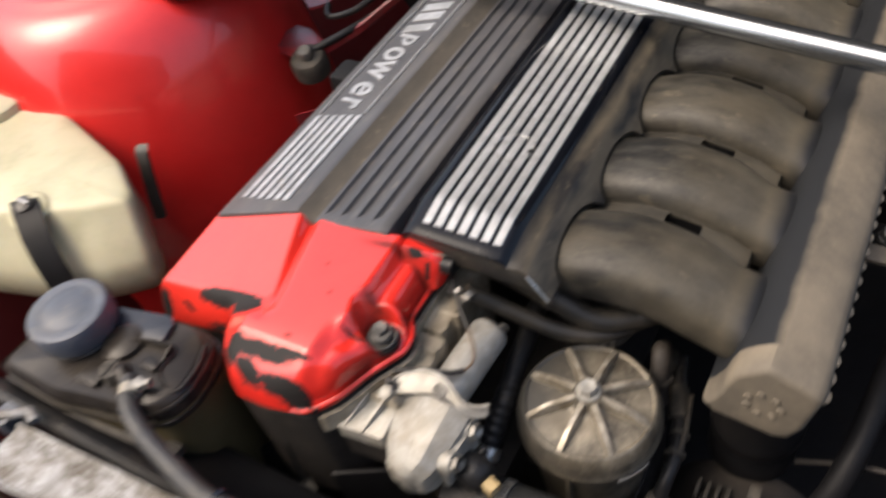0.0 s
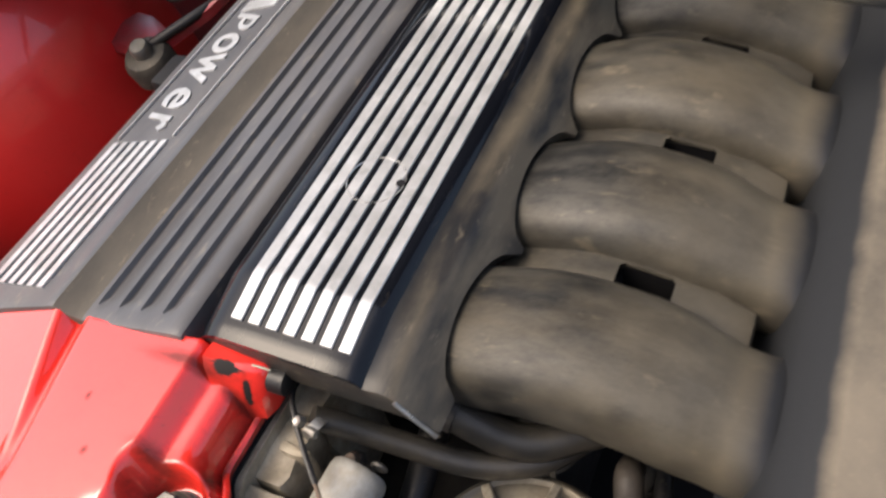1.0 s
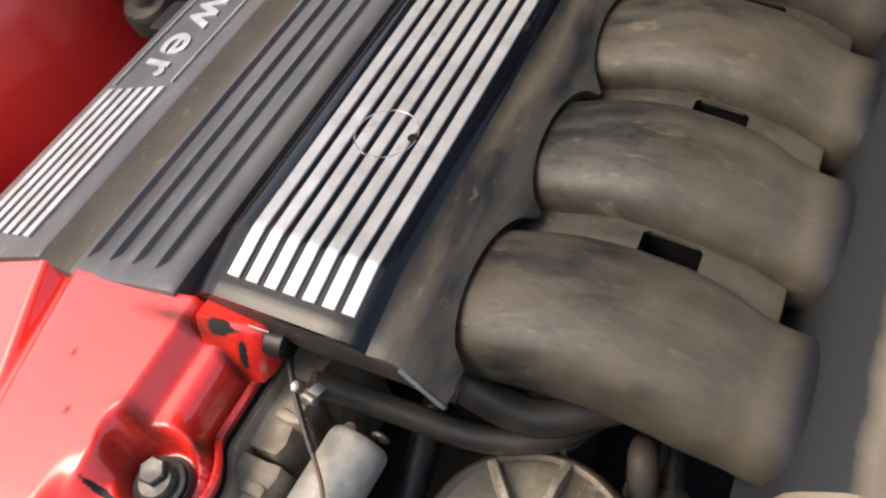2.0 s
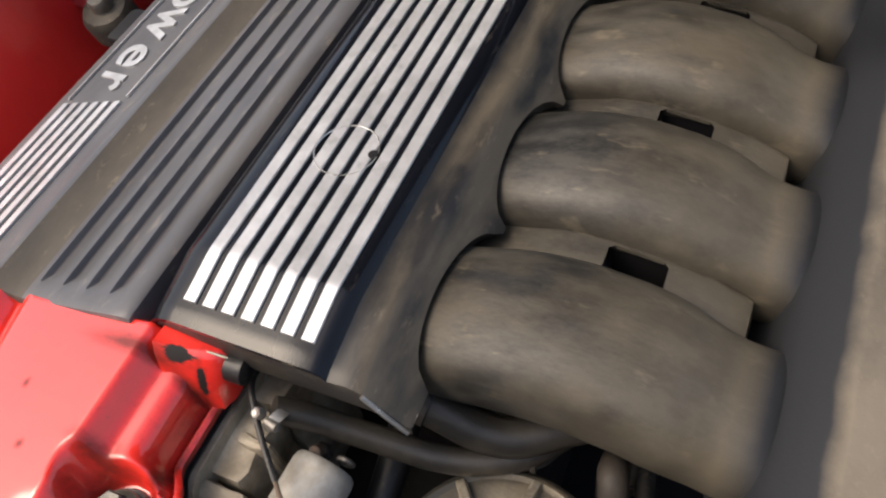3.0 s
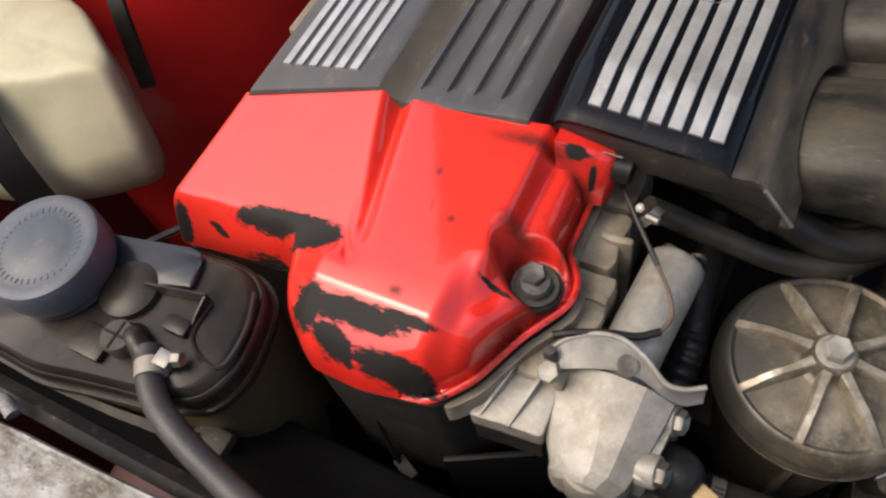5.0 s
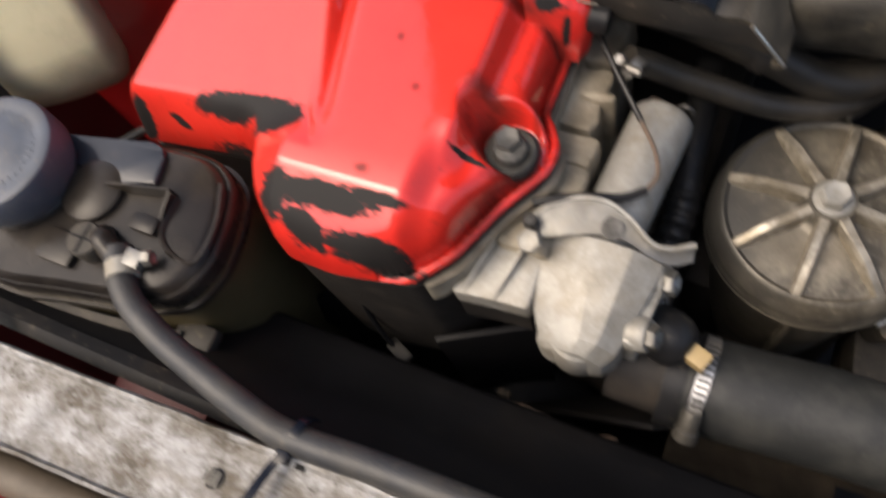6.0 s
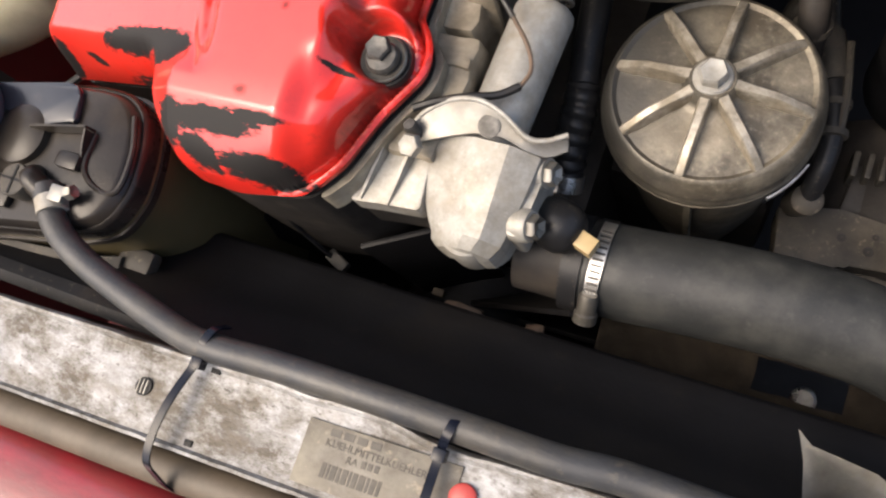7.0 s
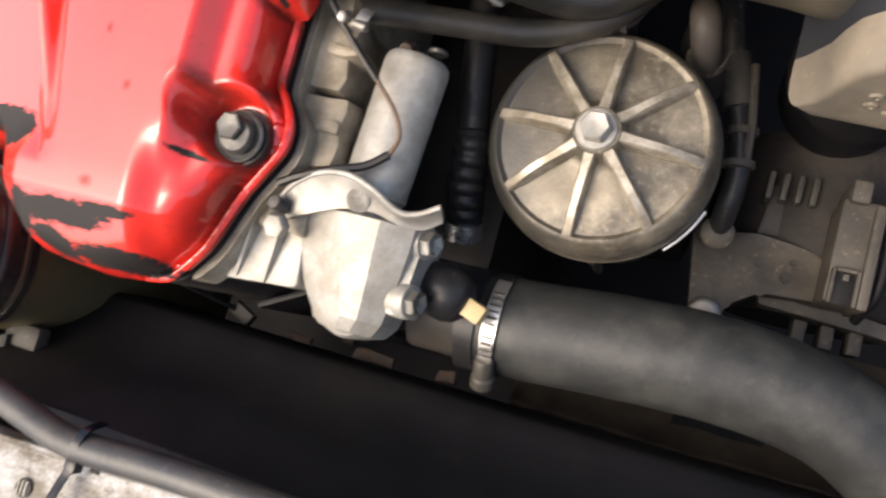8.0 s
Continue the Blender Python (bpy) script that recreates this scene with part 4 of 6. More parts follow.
for y, s in ((0.0440, 0.80), (0.0443, 0.86), (0.0452, 0.915), (0.0470, 0.955), (0.0500, 0.985), (0.0550, 1.0), (0.066, 1.0), (0.12, 1.0), (0.20, 1.0), (0.30, 1.0), (0.40, 1.0), (0.50, 1.0), (0.64, 1.0), (0.645, 0.95)):
    secs.append([(cx + (x - cx) * s, y, cz + (z - cz) * s) for x, z in sect])
plenum = part("plenum", loft(secs[6:]), M_PLEN, manif, "long dusty plenum with a squared front end and a dark bluish slope", sharp=48)
part("front_end", loft(secs[:7]), M_FRONT, plenum, "rounded dusty front end")
bm = bmesh.new()
for k in range(40):
    join(bm, turned([(0.003, -0.004), (0.0058, -0.004), (0.0060, 0.001), (0.0050, 0.0020), (0.001, 0.0024)], (0.1598, 0.054 + 0.0148 * k, 0.8365), (0.35, 0, 1), 10))
part("rib_edge", bm, M_PLEN, plenum, "scalloped clamping edge")
bm = bmesh.new()
for k in range(7):
    a = 2 * math.pi * k / 7
    join(bm, turned([(0.003, 0), (0.0028, 0.0012), (0.0012, 0.0014), (0.0008, 0.0004)], (0.128 + 0.0115 * math.cos(a), 0.0441, 0.818 + 0.0115 * math.sin(a)), (0, -1, 0), 10))
part("embossed_ring", bm, M_FRONT, plenum)
part("boot", turned([(0.035, 0.0), (0.035, 0.02), (0.030, 0.03), (0.036, 0.045), (0.036, 0.06), (0.030, 0.07), (0.030, 0.12)], (0.125, 0.10, 0.67), (0, -0.1, 1), 24), M_SHROUD, manif, "black rubber boot")

# ---- strut brace ----
brace = thing("strut_brace", (0.02, 0.315, 0.905), "polished steel strut brace tube across the engine", "strut brace")
part("tube", sweep([(-0.68, 0.426, 0.925), (-0.2, 0.353, 0.922), (0.15, 0.300, 0.920), (0.52, 0.243, 0.922)], 0.0105, 24), M_CHROME, brace)
part("end_plate", turned([(0.02, 0), (0.05, 0.0), (0.05, 0.006), (0.02, 0.006)], (-0.68, 0.426, 0.903)), M_CHROME, brace)
part("end_plate", turned([(0.02, 0), (0.05, 0.0), (0.05, 0.006), (0.02, 0.006)], (0.52, 0.243, 0.911)), M_CHROME, brace)
part("tower_foot", box((0.47, 0.20, 0.5), (0.58, 0.29, 0.911), 0.01), M_SHROUD, brace)

# ---- oil filter housing ----
FX, FY = 0.0140, 0.0190
filt = thing("oil_filter_housing", (FX, FY, 0.66), "dusty cast aluminium oil filter housing with ribbed cap", "oil filter")
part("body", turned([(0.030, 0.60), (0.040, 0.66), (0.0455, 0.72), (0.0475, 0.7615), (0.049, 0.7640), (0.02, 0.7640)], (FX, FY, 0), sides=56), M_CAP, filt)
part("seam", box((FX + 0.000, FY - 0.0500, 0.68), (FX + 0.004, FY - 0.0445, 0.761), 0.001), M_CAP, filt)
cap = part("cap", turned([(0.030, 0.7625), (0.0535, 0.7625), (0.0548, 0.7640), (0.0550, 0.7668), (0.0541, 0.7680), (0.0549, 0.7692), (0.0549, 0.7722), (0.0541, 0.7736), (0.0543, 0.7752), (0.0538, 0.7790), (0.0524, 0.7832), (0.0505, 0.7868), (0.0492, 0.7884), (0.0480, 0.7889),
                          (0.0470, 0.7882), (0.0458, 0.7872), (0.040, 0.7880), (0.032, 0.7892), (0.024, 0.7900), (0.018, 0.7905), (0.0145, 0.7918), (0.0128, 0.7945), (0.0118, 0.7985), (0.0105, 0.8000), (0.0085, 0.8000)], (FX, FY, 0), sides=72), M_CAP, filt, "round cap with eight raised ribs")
for k in range(8):
    a = radians(86 + 45 * k)
    m = Matrix.Translation((FX, FY, 0)) @ Matrix.Rotation(a, 4, "Z")
    ring = []
    for r, z, w in ((0.0095, 0.7996, 0.0027), (0.014, 0.7990, 0.0024), (0.022, 0.7982, 0.0021), (0.0315, 0.7972, 0.0020), (0.0335, 0.7966, 0.0020), (0.0465, 0.7905, 0.0022), (0.0480, 0.7890, 0.0022)):
        ring.append([m @ Vector(q) for q in ((r, -w - 0.0018, 0.784), (r, -w - 0.0008, z - 0.0050), (r, -w - 0.0002, z - 0.0008), (r, -w * 0.78, z), (r, w * 0.78, z), (r, w + 0.0002, z - 0.0008), (r, w + 0.0008, z - 0.0050), (r, w + 0.0018, 0.784))])
    part("rib", loft(ring), M_RIB, cap, "raised rib rubbed bright on top" if k == 0 else "", sharp=32)
fb = part("bolt", hexagon((FX, FY, 0.8015), (0, 0, 1), 0.0072, 0.0064), M_BRIGHT, filt, "steel hexagon bolt")
part("washer", turned([(0.004, 0.7995), (0.0094, 0.7995), (0.0094, 0.8010), (0.0088, 0.8016), (0.004, 0.8016)], (FX, FY, 0), sides=32), M_BRIGHT, fb, "bolt flange")
ring = [(FX + 0.0556 * math.cos(a), FY + 0.0556 * math.sin(a), 0.7665) for a in np.linspace(radians(-70), radians(-20), 14)]
part("clip", loft([[(x, y, 0.7615), (x + 0.001 * (x - FX) / 0.054, y + 0.001 * (y - FY) / 0.054, 0.7615), (x + 0.001 * (x - FX) / 0.054, y + 0.001 * (y - FY) / 0.054, 0.7650), (x, y, 0.7650)] for x, y, _ in ring[6:]]), M_STEEL, filt, "bright steel clip")
part("foot", box((-0.05, 0.0, 0.55), (0.06, 0.09, 0.68), 0.015), M_DARK, filt)

# ---- thermostat housing ----
thermo = thing("thermostat_housing", (-0.075, -0.07, 0.70), "grey cast aluminium thermostat housing", "thermostat housing")
rings = []
for y, xl, xr, zt in ((-0.0445, -0.1105, -0.0500, 0.8270), (-0.0455, -0.1125, -0.0480, 0.8285), (-0.056, -0.1105, -0.0490, 0.8270), (-0.068, -0.1045, -0.0510, 0.8245), (-0.080, -0.0965, -0.0535, 0.8215),
                      (-0.090, -0.0905, -0.0560, 0.8190), (-0.0935, -0.0900, -0.0585, 0.8170), (-0.0962, -0.0870, -0.0610, 0.8150), (-0.0975, -0.0830, -0.0650, 0.8110)):
    w = xr - xl
    xl -= 0.003
    rings.append([(xl, y, 0.788), (xl, y, zt - 0.0125), (xl + 0.035 * w, y, zt - 0.0105), (xl + 0.30 * w, y, zt - 0.0045), (xl + 0.52 * w, y, zt - 0.0008), (xl + 0.58 * w, y, zt), (xl + 0.82 * w, y, zt - 0.0006), (xl + 0.88 * w, y, zt - 0.0022), (xr - 0.01 * w, y, zt - 0.0085), (xr, y, zt - 0.0105), (xr, y, 0.788)])
part("body", loft(rings), M_ALU, thermo, sharp=16)
part("flange", prism(round_outline([(-0.056, -0.0840), (-0.0485, -0.0840), (-0.0465, -0.060), (-0.0455, -0.0425), (-0.056, -0.0425)], 0.003, 3), 0.785, 0.8135, 0.002), M_ALU, thermo)
part("foot", turned([(0.002, 0.783), (0.0130, 0.783), (0.0150, 0.786), (0.0150, 0.806), (0.0140, 0.8105), (0.0115, 0.8125), (0.001, 0.8125)], (-0.0750, -0.0848, 0), sides=28), M_ALU, thermo)
for y, z in ((-0.049, 0.806), (-0.076, 0.806)):
    part("boss", turned([(0.0085, 0), (0.0085, 0.014), (0.0075, 0.016), (0.001, 0.016)], (-0.060, y, z - 0.001), (1, 0, 0.35), 20), M_ALU, thermo)
    part("bolt", hexagon((-0.0455, y, z + 0.004), (1, 0, 0.35), 0.0062, 0.005, dish=0.45), M_ZINC, thermo)
part("outlet", turned([(0.024, 0), (0.024, 0.05), (0.022, 0.052), (0.022, 0.06)], (-0.06, -0.073, 0.748), (1, 0, 0), 28), M_DARK, thermo, "dark outlet neck")

plate = thing("lifting_bracket", (-0.075, -0.035, 0.81), "bent zinc-plated steel lifting bracket on the thermostat housing", "bracket")
upper = spline([(-0.1125, -0.048, 0.830), (-0.105, -0.039, 0.834), (-0.093, -0.032, 0.8365), (-0.080, -0.030, 0.8365), (-0.068, -0.0335, 0.834), (-0.056, -0.040, 0.829), (-0.047, -0.039, 0.827), (-0.038, -0.034, 0.827)], 6)
lower = spline([(-0.1105, -0.0560, 0.8275), (-0.101, -0.0520, 0.8290), (-0.090, -0.0475, 0.8300), (-0.079, -0.0440, 0.8300), (-0.067, -0.0428, 0.8285), (-0.055, -0.0455, 0.8250), (-0.045, -0.0450, 0.8222), (-0.037, -0.0400, 0.8215)], 6)
rings = []
for p, q in zip(upper, lower):
    mid = (p + q) / 2 + Vector((0, 0, -0.0012))
    dn = Vector((0, 0.0004, -0.0022))
    rings.append([p, mid, q, q + dn, mid + dn, p + dn])
part("plate", loft(rings), M_ZINC, plate, sharp=50)
part("rolled_edge", sweep([p + Vector((0, 0, -0.0008)) for p in upper], 0.0014, 10, 1), M_BRIGHT, plate, "bright bent edge")
part("hole_rim", turned([(0.0005, 0), (0.0055, 0), (0.0055, 0.0002), (0.0048, 0.0003), (0.0005, 0.0002)], (-0.074, -0.0395, 0.8309), (0.1, -0.35, 1), 24), M_BOLT, plate)
st = part("stud", turned([(0.0035, 0.0), (0.0035, 0.006), (0.0028, 0.008), (0.0005, 0.008)], (-0.109, -0.050, 0.830), (-0.1, 0.1, 1), 14), M_BOLT, plate)
part("nut", hexagon((-0.106, -0.058, 0.834), (-0.1, -0.4, 1), 0.0060, 0.005), M_ALU, plate)

sensor = thing("temperature_sensor", (-0.035, -0.07, 0.77), "black rubber boot with a tan connector", "sensor")
part("boot", turned([(0.010, -0.003), (0.0128, 0.002), (0.0138, 0.008), (0.0132, 0.014), (0.0105, 0.019), (0.007, 0.0215), (0.001, 0.022)], (-0.046, -0.064, 0.787), (1, -0.35, 0.1), 22), M_BLACK, sensor)
part("connector", box((-0.0055, -0.0045, -0.0045), (0.0085, 0.0045, 0.0045), 0.001, Matrix.Translation((-0.025, -0.0715, 0.788)) @ Matrix.Rotation(radians(-20), 4, "Z")), M_BRASS, sensor)

tube = thing("solenoid_cylinder", (-0.077, 0.0, 0.80), "matt aluminium cylinder standing beside the head", "solenoid")
ax = Vector((-0.006, -0.066, -0.004))
part("body", turned([(0.002, -0.0010), (0.0132, -0.0005), (0.0148, 0.0010), (0.0155, 0.004), (0.0155, 0.066), (0.0144, 0.067), (0.0144, 0.072), (0.0156, 0.073), (0.0156, 0.085)], (-0.0715, 0.0330, 0.8125), ax, 36), M_BRIGHT, tube)
ring = [(-0.0625 + 0.0034 * math.cos(a), 0.0370, 0.8150 + 0.0034 * math.sin(a)) for a in np.linspace(0, 2 * math.pi, 17)]
part("lug", sweep(ring, 0.0014, 8, 1), M_BOLT, tube, "small steel eye")
wire = thing("wire", (-0.07, 0.0, 0.82), "thin black and brown wire looped over the cylinder", "wire")
part("upper_sheath", sweep([(-0.112, 0.062, 0.840), (-0.109, 0.048, 0.8445), (-0.100, 0.036, 0.844), (-0.088, 0.023, 0.841), (-0.078, 0.013, 0.837)], 0.0015, 8), M_BLACK, wire, "black wire")
part("sheath", sweep([(-0.078, 0.013, 0.837), (-0.068, 0.002, 0.833), (-0.0637, -0.008, 0.830), (-0.066, -0.017, 0.830)], 0.0011, 8), M_RUST, wire, "brown wire")
part("sleeve", sweep([(-0.066, -0.017, 0.830), (-0.075, -0.024, 0.831), (-0.088, -0.029, 0.834), (-0.102, -0.035, 0.835), (-0.112, -0.040, 0.834)], 0.0021, 8), M_BLACK, wire, "black sleeve")

boot = thing("corrugated_hose", (-0.05, 0.0, 0.7), "black corrugated rubber hose", "hose")
part("hose", sweep([(-0.052, -0.030, 0.74), (-0.052, -0.010, 0.755), (-0.052, 0.012, 0.765), (-0.056, 0.04, 0.77), (-0.06, 0.09, 0.78)], lambda t: 0.0085 + 0.0016 * (abs(math.sin(t * 42)) if t < 0.55 else 0), 18, 22), M_BLACK, boot)
part("ferrule", sweep([(-0.052, -0.034, 0.738), (-0.052, -0.026, 0.743)], 0.0105, 18), M_STEEL, boot)

# ---- radiator hose ----
rh = thing("radiator_hose", (0.06, -0.07, 0.72), "thick black rubber radiator hose with a dusty sheen", "hose")
part("hose", sweep([(-0.030, -0.0750, 0.750), (0.000, -0.0740, 0.750), (0.05, -0.0700, 0.748), (0.10, -0.0695, 0.744), (0.145, -0.078, 0.737), (0.180, -0.102, 0.726), (0.200, -0.140, 0.71), (0.205, -0.19, 0.69)],
                   lambda t: 0.0243 + 0.0012 * math.sin(t * 5), 32, 10, wobble=0.012), M_RHOSE, rh)
part("cuff", sweep([(-0.034, -0.0752, 0.750), (-0.024, -0.0748, 0.750)], 0.0262, 32), M_BLACK, rh, "black cuff at the hose end")
clamp = thing("hose_clamp", (-0.015, -0.075, 0.75), "steel worm-drive clamp round the radiator hose", "hose clamp")
part("band", turned([(0.0245, 0), (0.0262, 0), (0.0262, 0.009), (0.0245, 0.009)], (-0.0215, -0.0748, 0.750), (1, 0.02, 0), 40), M_BLACK, clamp)
part("band_steel", loft([[(x, -0.0748 + r * math.cos(a), 0.750 + r * math.sin(a)) for x, r in ((-0.0195, 0.0264), (-0.0125, 0.0264), (-0.0125, 0.0274), (-0.0195, 0.0274))] for a in np.linspace(radians(40), radians(150), 16)]), M_STEEL, clamp, "bright zinc-plated band")
bm = bmesh.new()
for a in np.linspace(radians(60), radians(140), 13):
    box((-0.0185, -0.0006, 0), (-0.0130, 0.0006, 0.0009), 0, Matrix.Translation((0, -0.0748, 0.750)) @ Matrix.Rotation(a - radians(90), 4, "X") @ Matrix.Translation((0, 0, 0.0272)), bm=bm)
part("thread", bm, M_BOLT, clamp)
part("screw_housing", turned([(0.0045, 0), (0.0052, 0.002), (0.0052, 0.010), (0.0062, 0.011), (0.0062, 0.016), (0.003, 0.017)], (-0.0160, -0.093, 0.7700), (0, -0.75, -0.6), 14), M_CAP, clamp)

# ---- radiator ----
rad = thing("radiator", (-0.1, -0.21, 0.45), "corroded aluminium radiator top with white oxide and dirt", "radiator")


def rpart(name, bm, mat, parent, label="", sharp=38):
    """A part of the radiator, which stands slightly askew in the bay."""
    for v in bm.verts:
        v.co.y += 0.045 * (v.co.x + 0.2)
    return part(name, bm, mat, parent, label, sharp)


top_line = [(-0.2285, 0.8215), (-0.2305, 0.829), (-0.2300, 0.8312), (-0.2285, 0.8312), (-0.2272, 0.8285), (-0.220, 0.8280), (-0.208, 0.8283), (-0.195, 0.8275), (-0.1895, 0.8275), (-0.1875, 0.8297), (-0.1862, 0.8300), (-0.1855, 0.829), (-0.1850, 0.8215)]
secs = []
for x in np.linspace(-0.362, 0.32, 150):
    x = float(x)
    w = 0.0010 * noise.noise((x * 40, 1, 2)) + 0.0040 * math.exp(-((x + 0.050) / 0.016) ** 2) + 0.0035 * smooth(-0.05, -0.03, x)
    secs.append([(x, y - (w if y > -0.19 else 0) + (0.0006 * noise.noise((x * 90, 5, 1)) if y < -0.228 else 0), z + 0.0007 * noise.noise((x * 55, y * 80, 0))) for y, z in top_line])
rpart("top_channel", loft(secs), M_RAD, rad, sharp=35)
rpart("core", box((-0.355, -0.226, 0.40), (0.30, -0.190, 0.821), 0.002), M_DARK, rad)
rpart("end_loop", sweep([(-0.362, -0.2105, 0.828), (-0.374, -0.2050, 0.831), (-0.384, -0.1975, 0.832), (-0.380, -0.1880, 0.832), (-0.371, -0.1835, 0.831), (-0.362, -0.1760, 0.829), (-0.352, -0.1800, 0.827)], 0.0042, 12, wobble=0.1), M_RAD, rad, "pale folded end strip")
rpart("end_clip", rough_box((-0.402, -0.192, 0.795), (-0.384, -0.166, 0.818), 0.001, 4), M_CAPBLUE, rad, "grey-blue plastic end clip")
rpart("slot", box((-0.1680, -0.1905, 0.8270), (-0.1632, -0.1875, 0.8292), 0.0003), M_SHROUD, rad, "small dark slot")
rpart("slot", box((-0.1680, -0.2262, 0.8270), (-0.1636, -0.2232, 0.8292), 0.0003), M_SHROUD, rad)
vent = rpart("vent", turned([(0.0005, 0.8278), (0.0046, 0.8278), (0.0046, 0.8291), (0.0005, 0.8291)], (-0.2005, -0.2065, 0), sides=24), M_SHROUD, rad, "round vent")
for k in range(3):
    rpart("bar", box((-0.2035 + 0.0022 * k, -0.2100, 0.8285), (-0.2027 + 0.0022 * k, -0.2030, 0.8298), 0.0002), M_ALU, vent)
label = rpart("label", box((-0.1105, -0.2245, 0.8275), (-0.036, -0.1955, 0.8290), 0.0003), M_LABEL, rad, "faded paper label with a barcode")
for k in range(4):
    rpart("bar", box((-0.0985 + k * 0.0066, -0.2005, 0.8287), (-0.0935 + k * 0.0066, -0.1972, 0.8292), 0), M_PRINT, label)
for txt, x, y, size in (("KUEHLMITTELKUEHLER", -0.0995, -0.2052, 0.0047), ("RA", -0.0875, -0.2098, 0.0044)):
    cu = bpy.data.curves.new("lettering", "FONT")
    cu.body, cu.size, cu.extrude = txt, size, 0.0001
    tmp = bpy.data.objects.new("lettering", cu)
    scene.collection.objects.link(tmp)
    me = bpy.data.meshes.new_from_object(tmp.evaluated_get(bpy.context.evaluated_depsgraph_get()))
    bpy.data.objects.remove(tmp)
    b = bmesh.new()
    b.from_mesh(me)
    bmesh.ops.translate(b, verts=b.verts, vec=(x, y, 0.8292))
    rpart("lettering", b, M_PRINT, label)
for k in range(3):
    rpart("bar", box((-0.0800 + k * 0.0032, -0.2098, 0.8287), (-0.0778 + k * 0.0032, -0.2066, 0.8292), 0), M_PRINT, label)
x = -0.0975
for k, w in enumerate((0.0022, 0.0010, 0.0026, 0.0014, 0.0026, 0.0010, 0.0022, 0.0030, 0.0012, 0.0024, 0.0016)):
    rpart("bar", box((x, -0.2190, 0.8287), (x + w, -0.2125, 0.8292), 0), M_PRINT, label)
    x += w + 0.0008
rpart("plug", turned([(0.0005, 0.8275), (0.0060, 0.8275), (0.0060, 0.8305), (0.005, 0.8312), (0.0005, 0.8312)], (-0.0325, -0.2075, 0), sides=24), M_REDCAP, rad, "small red plastic plug")

hose = thing("coolant_hose", (-0.1, -0.175, 0.82), "grey rubber coolant hose lying along the radiator", "hose")
part("hose", sweep([(-0.298, -0.131, 0.835), (-0.288, -0.143, 0.835), (-0.275, -0.152, 0.835), (-0.255, -0.160, 0.835), (-0.233, -0.166, 0.835), (-0.208, -0.172, 0.835), (-0.184, -0.1768, 0.835), (-0.165, -0.1775, 0.835), (-0.13, -0.1752, 0.835), (-0.086, -0.1738, 0.835), (-0.042, -0.173, 0.834), (0.0, -0.1725, 0.833), (0.03, -0.170, 0.831), (0.09, -0.170, 0.828), (0.16, -0.170, 0.80), (0.21, -0.165, 0.74)], 0.0072, 20, 8, wobble=0.02), M_HOSE, hose)
part("end_cuff", sweep([(-0.300, -0.1285, 0.835), (-0.2955, -0.1335, 0.835)], 0.0079, 20), M_HOSE, hose)
hc = thing("small_hose_clamp", (-0.291, -0.138, 0.833), "bright steel clamp on the coolant hose", "hose clamp")
part("band", turned([(0.0076, 0), (0.0084, 0), (0.0084, 0.009), (0.0076, 0.009)], (-0.2945, -0.1335, 0.835), (0.62, -0.78, 0), 28), M_ALU, hc)
part("screw_block", box((-0.2885, -0.1350, 0.838), (-0.2790, -0.1260, 0.8445), 0.001), M_ZINC, hc)
part("screw", hexagon((-0.2795, -0.1285, 0.841), (1, 0.4, 0.2), 0.0042, 0.005), M_ZINC, hc)


def cable_tie(x, lean, label):
    t = thing("cable_tie", (x, -0.176, 0.83), label, "cable tie", "cable ties on the coolant hose")
    pts = [(x + 0.0035, -0.166, 0.829), (x + 0.003, -0.169, 0.8390), (x + 0.0015, -0.177, 0.8418), (x, -0.184, 0.8375), (x - 0.001 + lean * 0.5, -0.190, 0.8345), (x + lean * 1.05, -0.206, 0.8385), (x + lean * 1.35, -0.222, 0.8390), (x + lean * 1.35, -0.236, 0.8360), (x + lean * 1.25, -0.243, 0.826), (x + lean + 0.001, -0.250, 0.812), (x + lean + 0.001, -0.256, 0.785)]
    c = spline(pts, 5)
    rings = []
    for i, q in enumerate(c):
        d = (c[min(i + 1, len(c) - 1)] - c[max(i - 1, 0)]).normalized()
        side = Vector((1, 0, 0)) - d * d.x
        side.normalize()
        n = d.cross(side)
        rings.append([q + 0.0021 * side + 0.0004 * n, q - 0.0021 * side + 0.0004 * n, q - 0.0021 * side - 0.0006 * n, q + 0.0021 * side - 0.0006 * n])
    part("strap", loft(rings), M_BLUE, t, sharp=60)
    part("lock", box((x - 0.0032, -0.1890, 0.8335), (x + 0.0030, -0.1835, 0.8395), 0.0008), M_BLUE, t)


cable_tie(-0.171, -0.006, "shiny black nylon cable tie round hose and radiator")
cable_tie(-0.0455, 0.000, "shiny black nylon cable tie round hose and radiator")

# ---- fan shroud and depths of the bay ----
shroud = thing("fan_shroud", (-0.08, -0.14, 0.45), "matt black plastic fan shroud behind the radiator", "fan shroud")
secs = []
for x in np.linspace(-0.44, 0.30, 24):
    x = float(x)
    e = 0.010 * math.sin((x + 0.45) * 4.2)
    secs.append([(x, -0.183, 0.815), (x, -0.178, 0.818), (x, -0.170, 0.812), (x, -0.150, 0.775), (x, -0.123 - e * 0.3, 0.748), (x, -0.116 - e * 0.3, 0.745), (x, -0.113 - e * 0.3, 0.740), (x, -0.113 - e * 0.3, 0.70), (x, -0.118, 0.70), (x, -0.183, 0.70)])
part("shell", loft(secs), M_SHROUD, shroud, sharp=40)
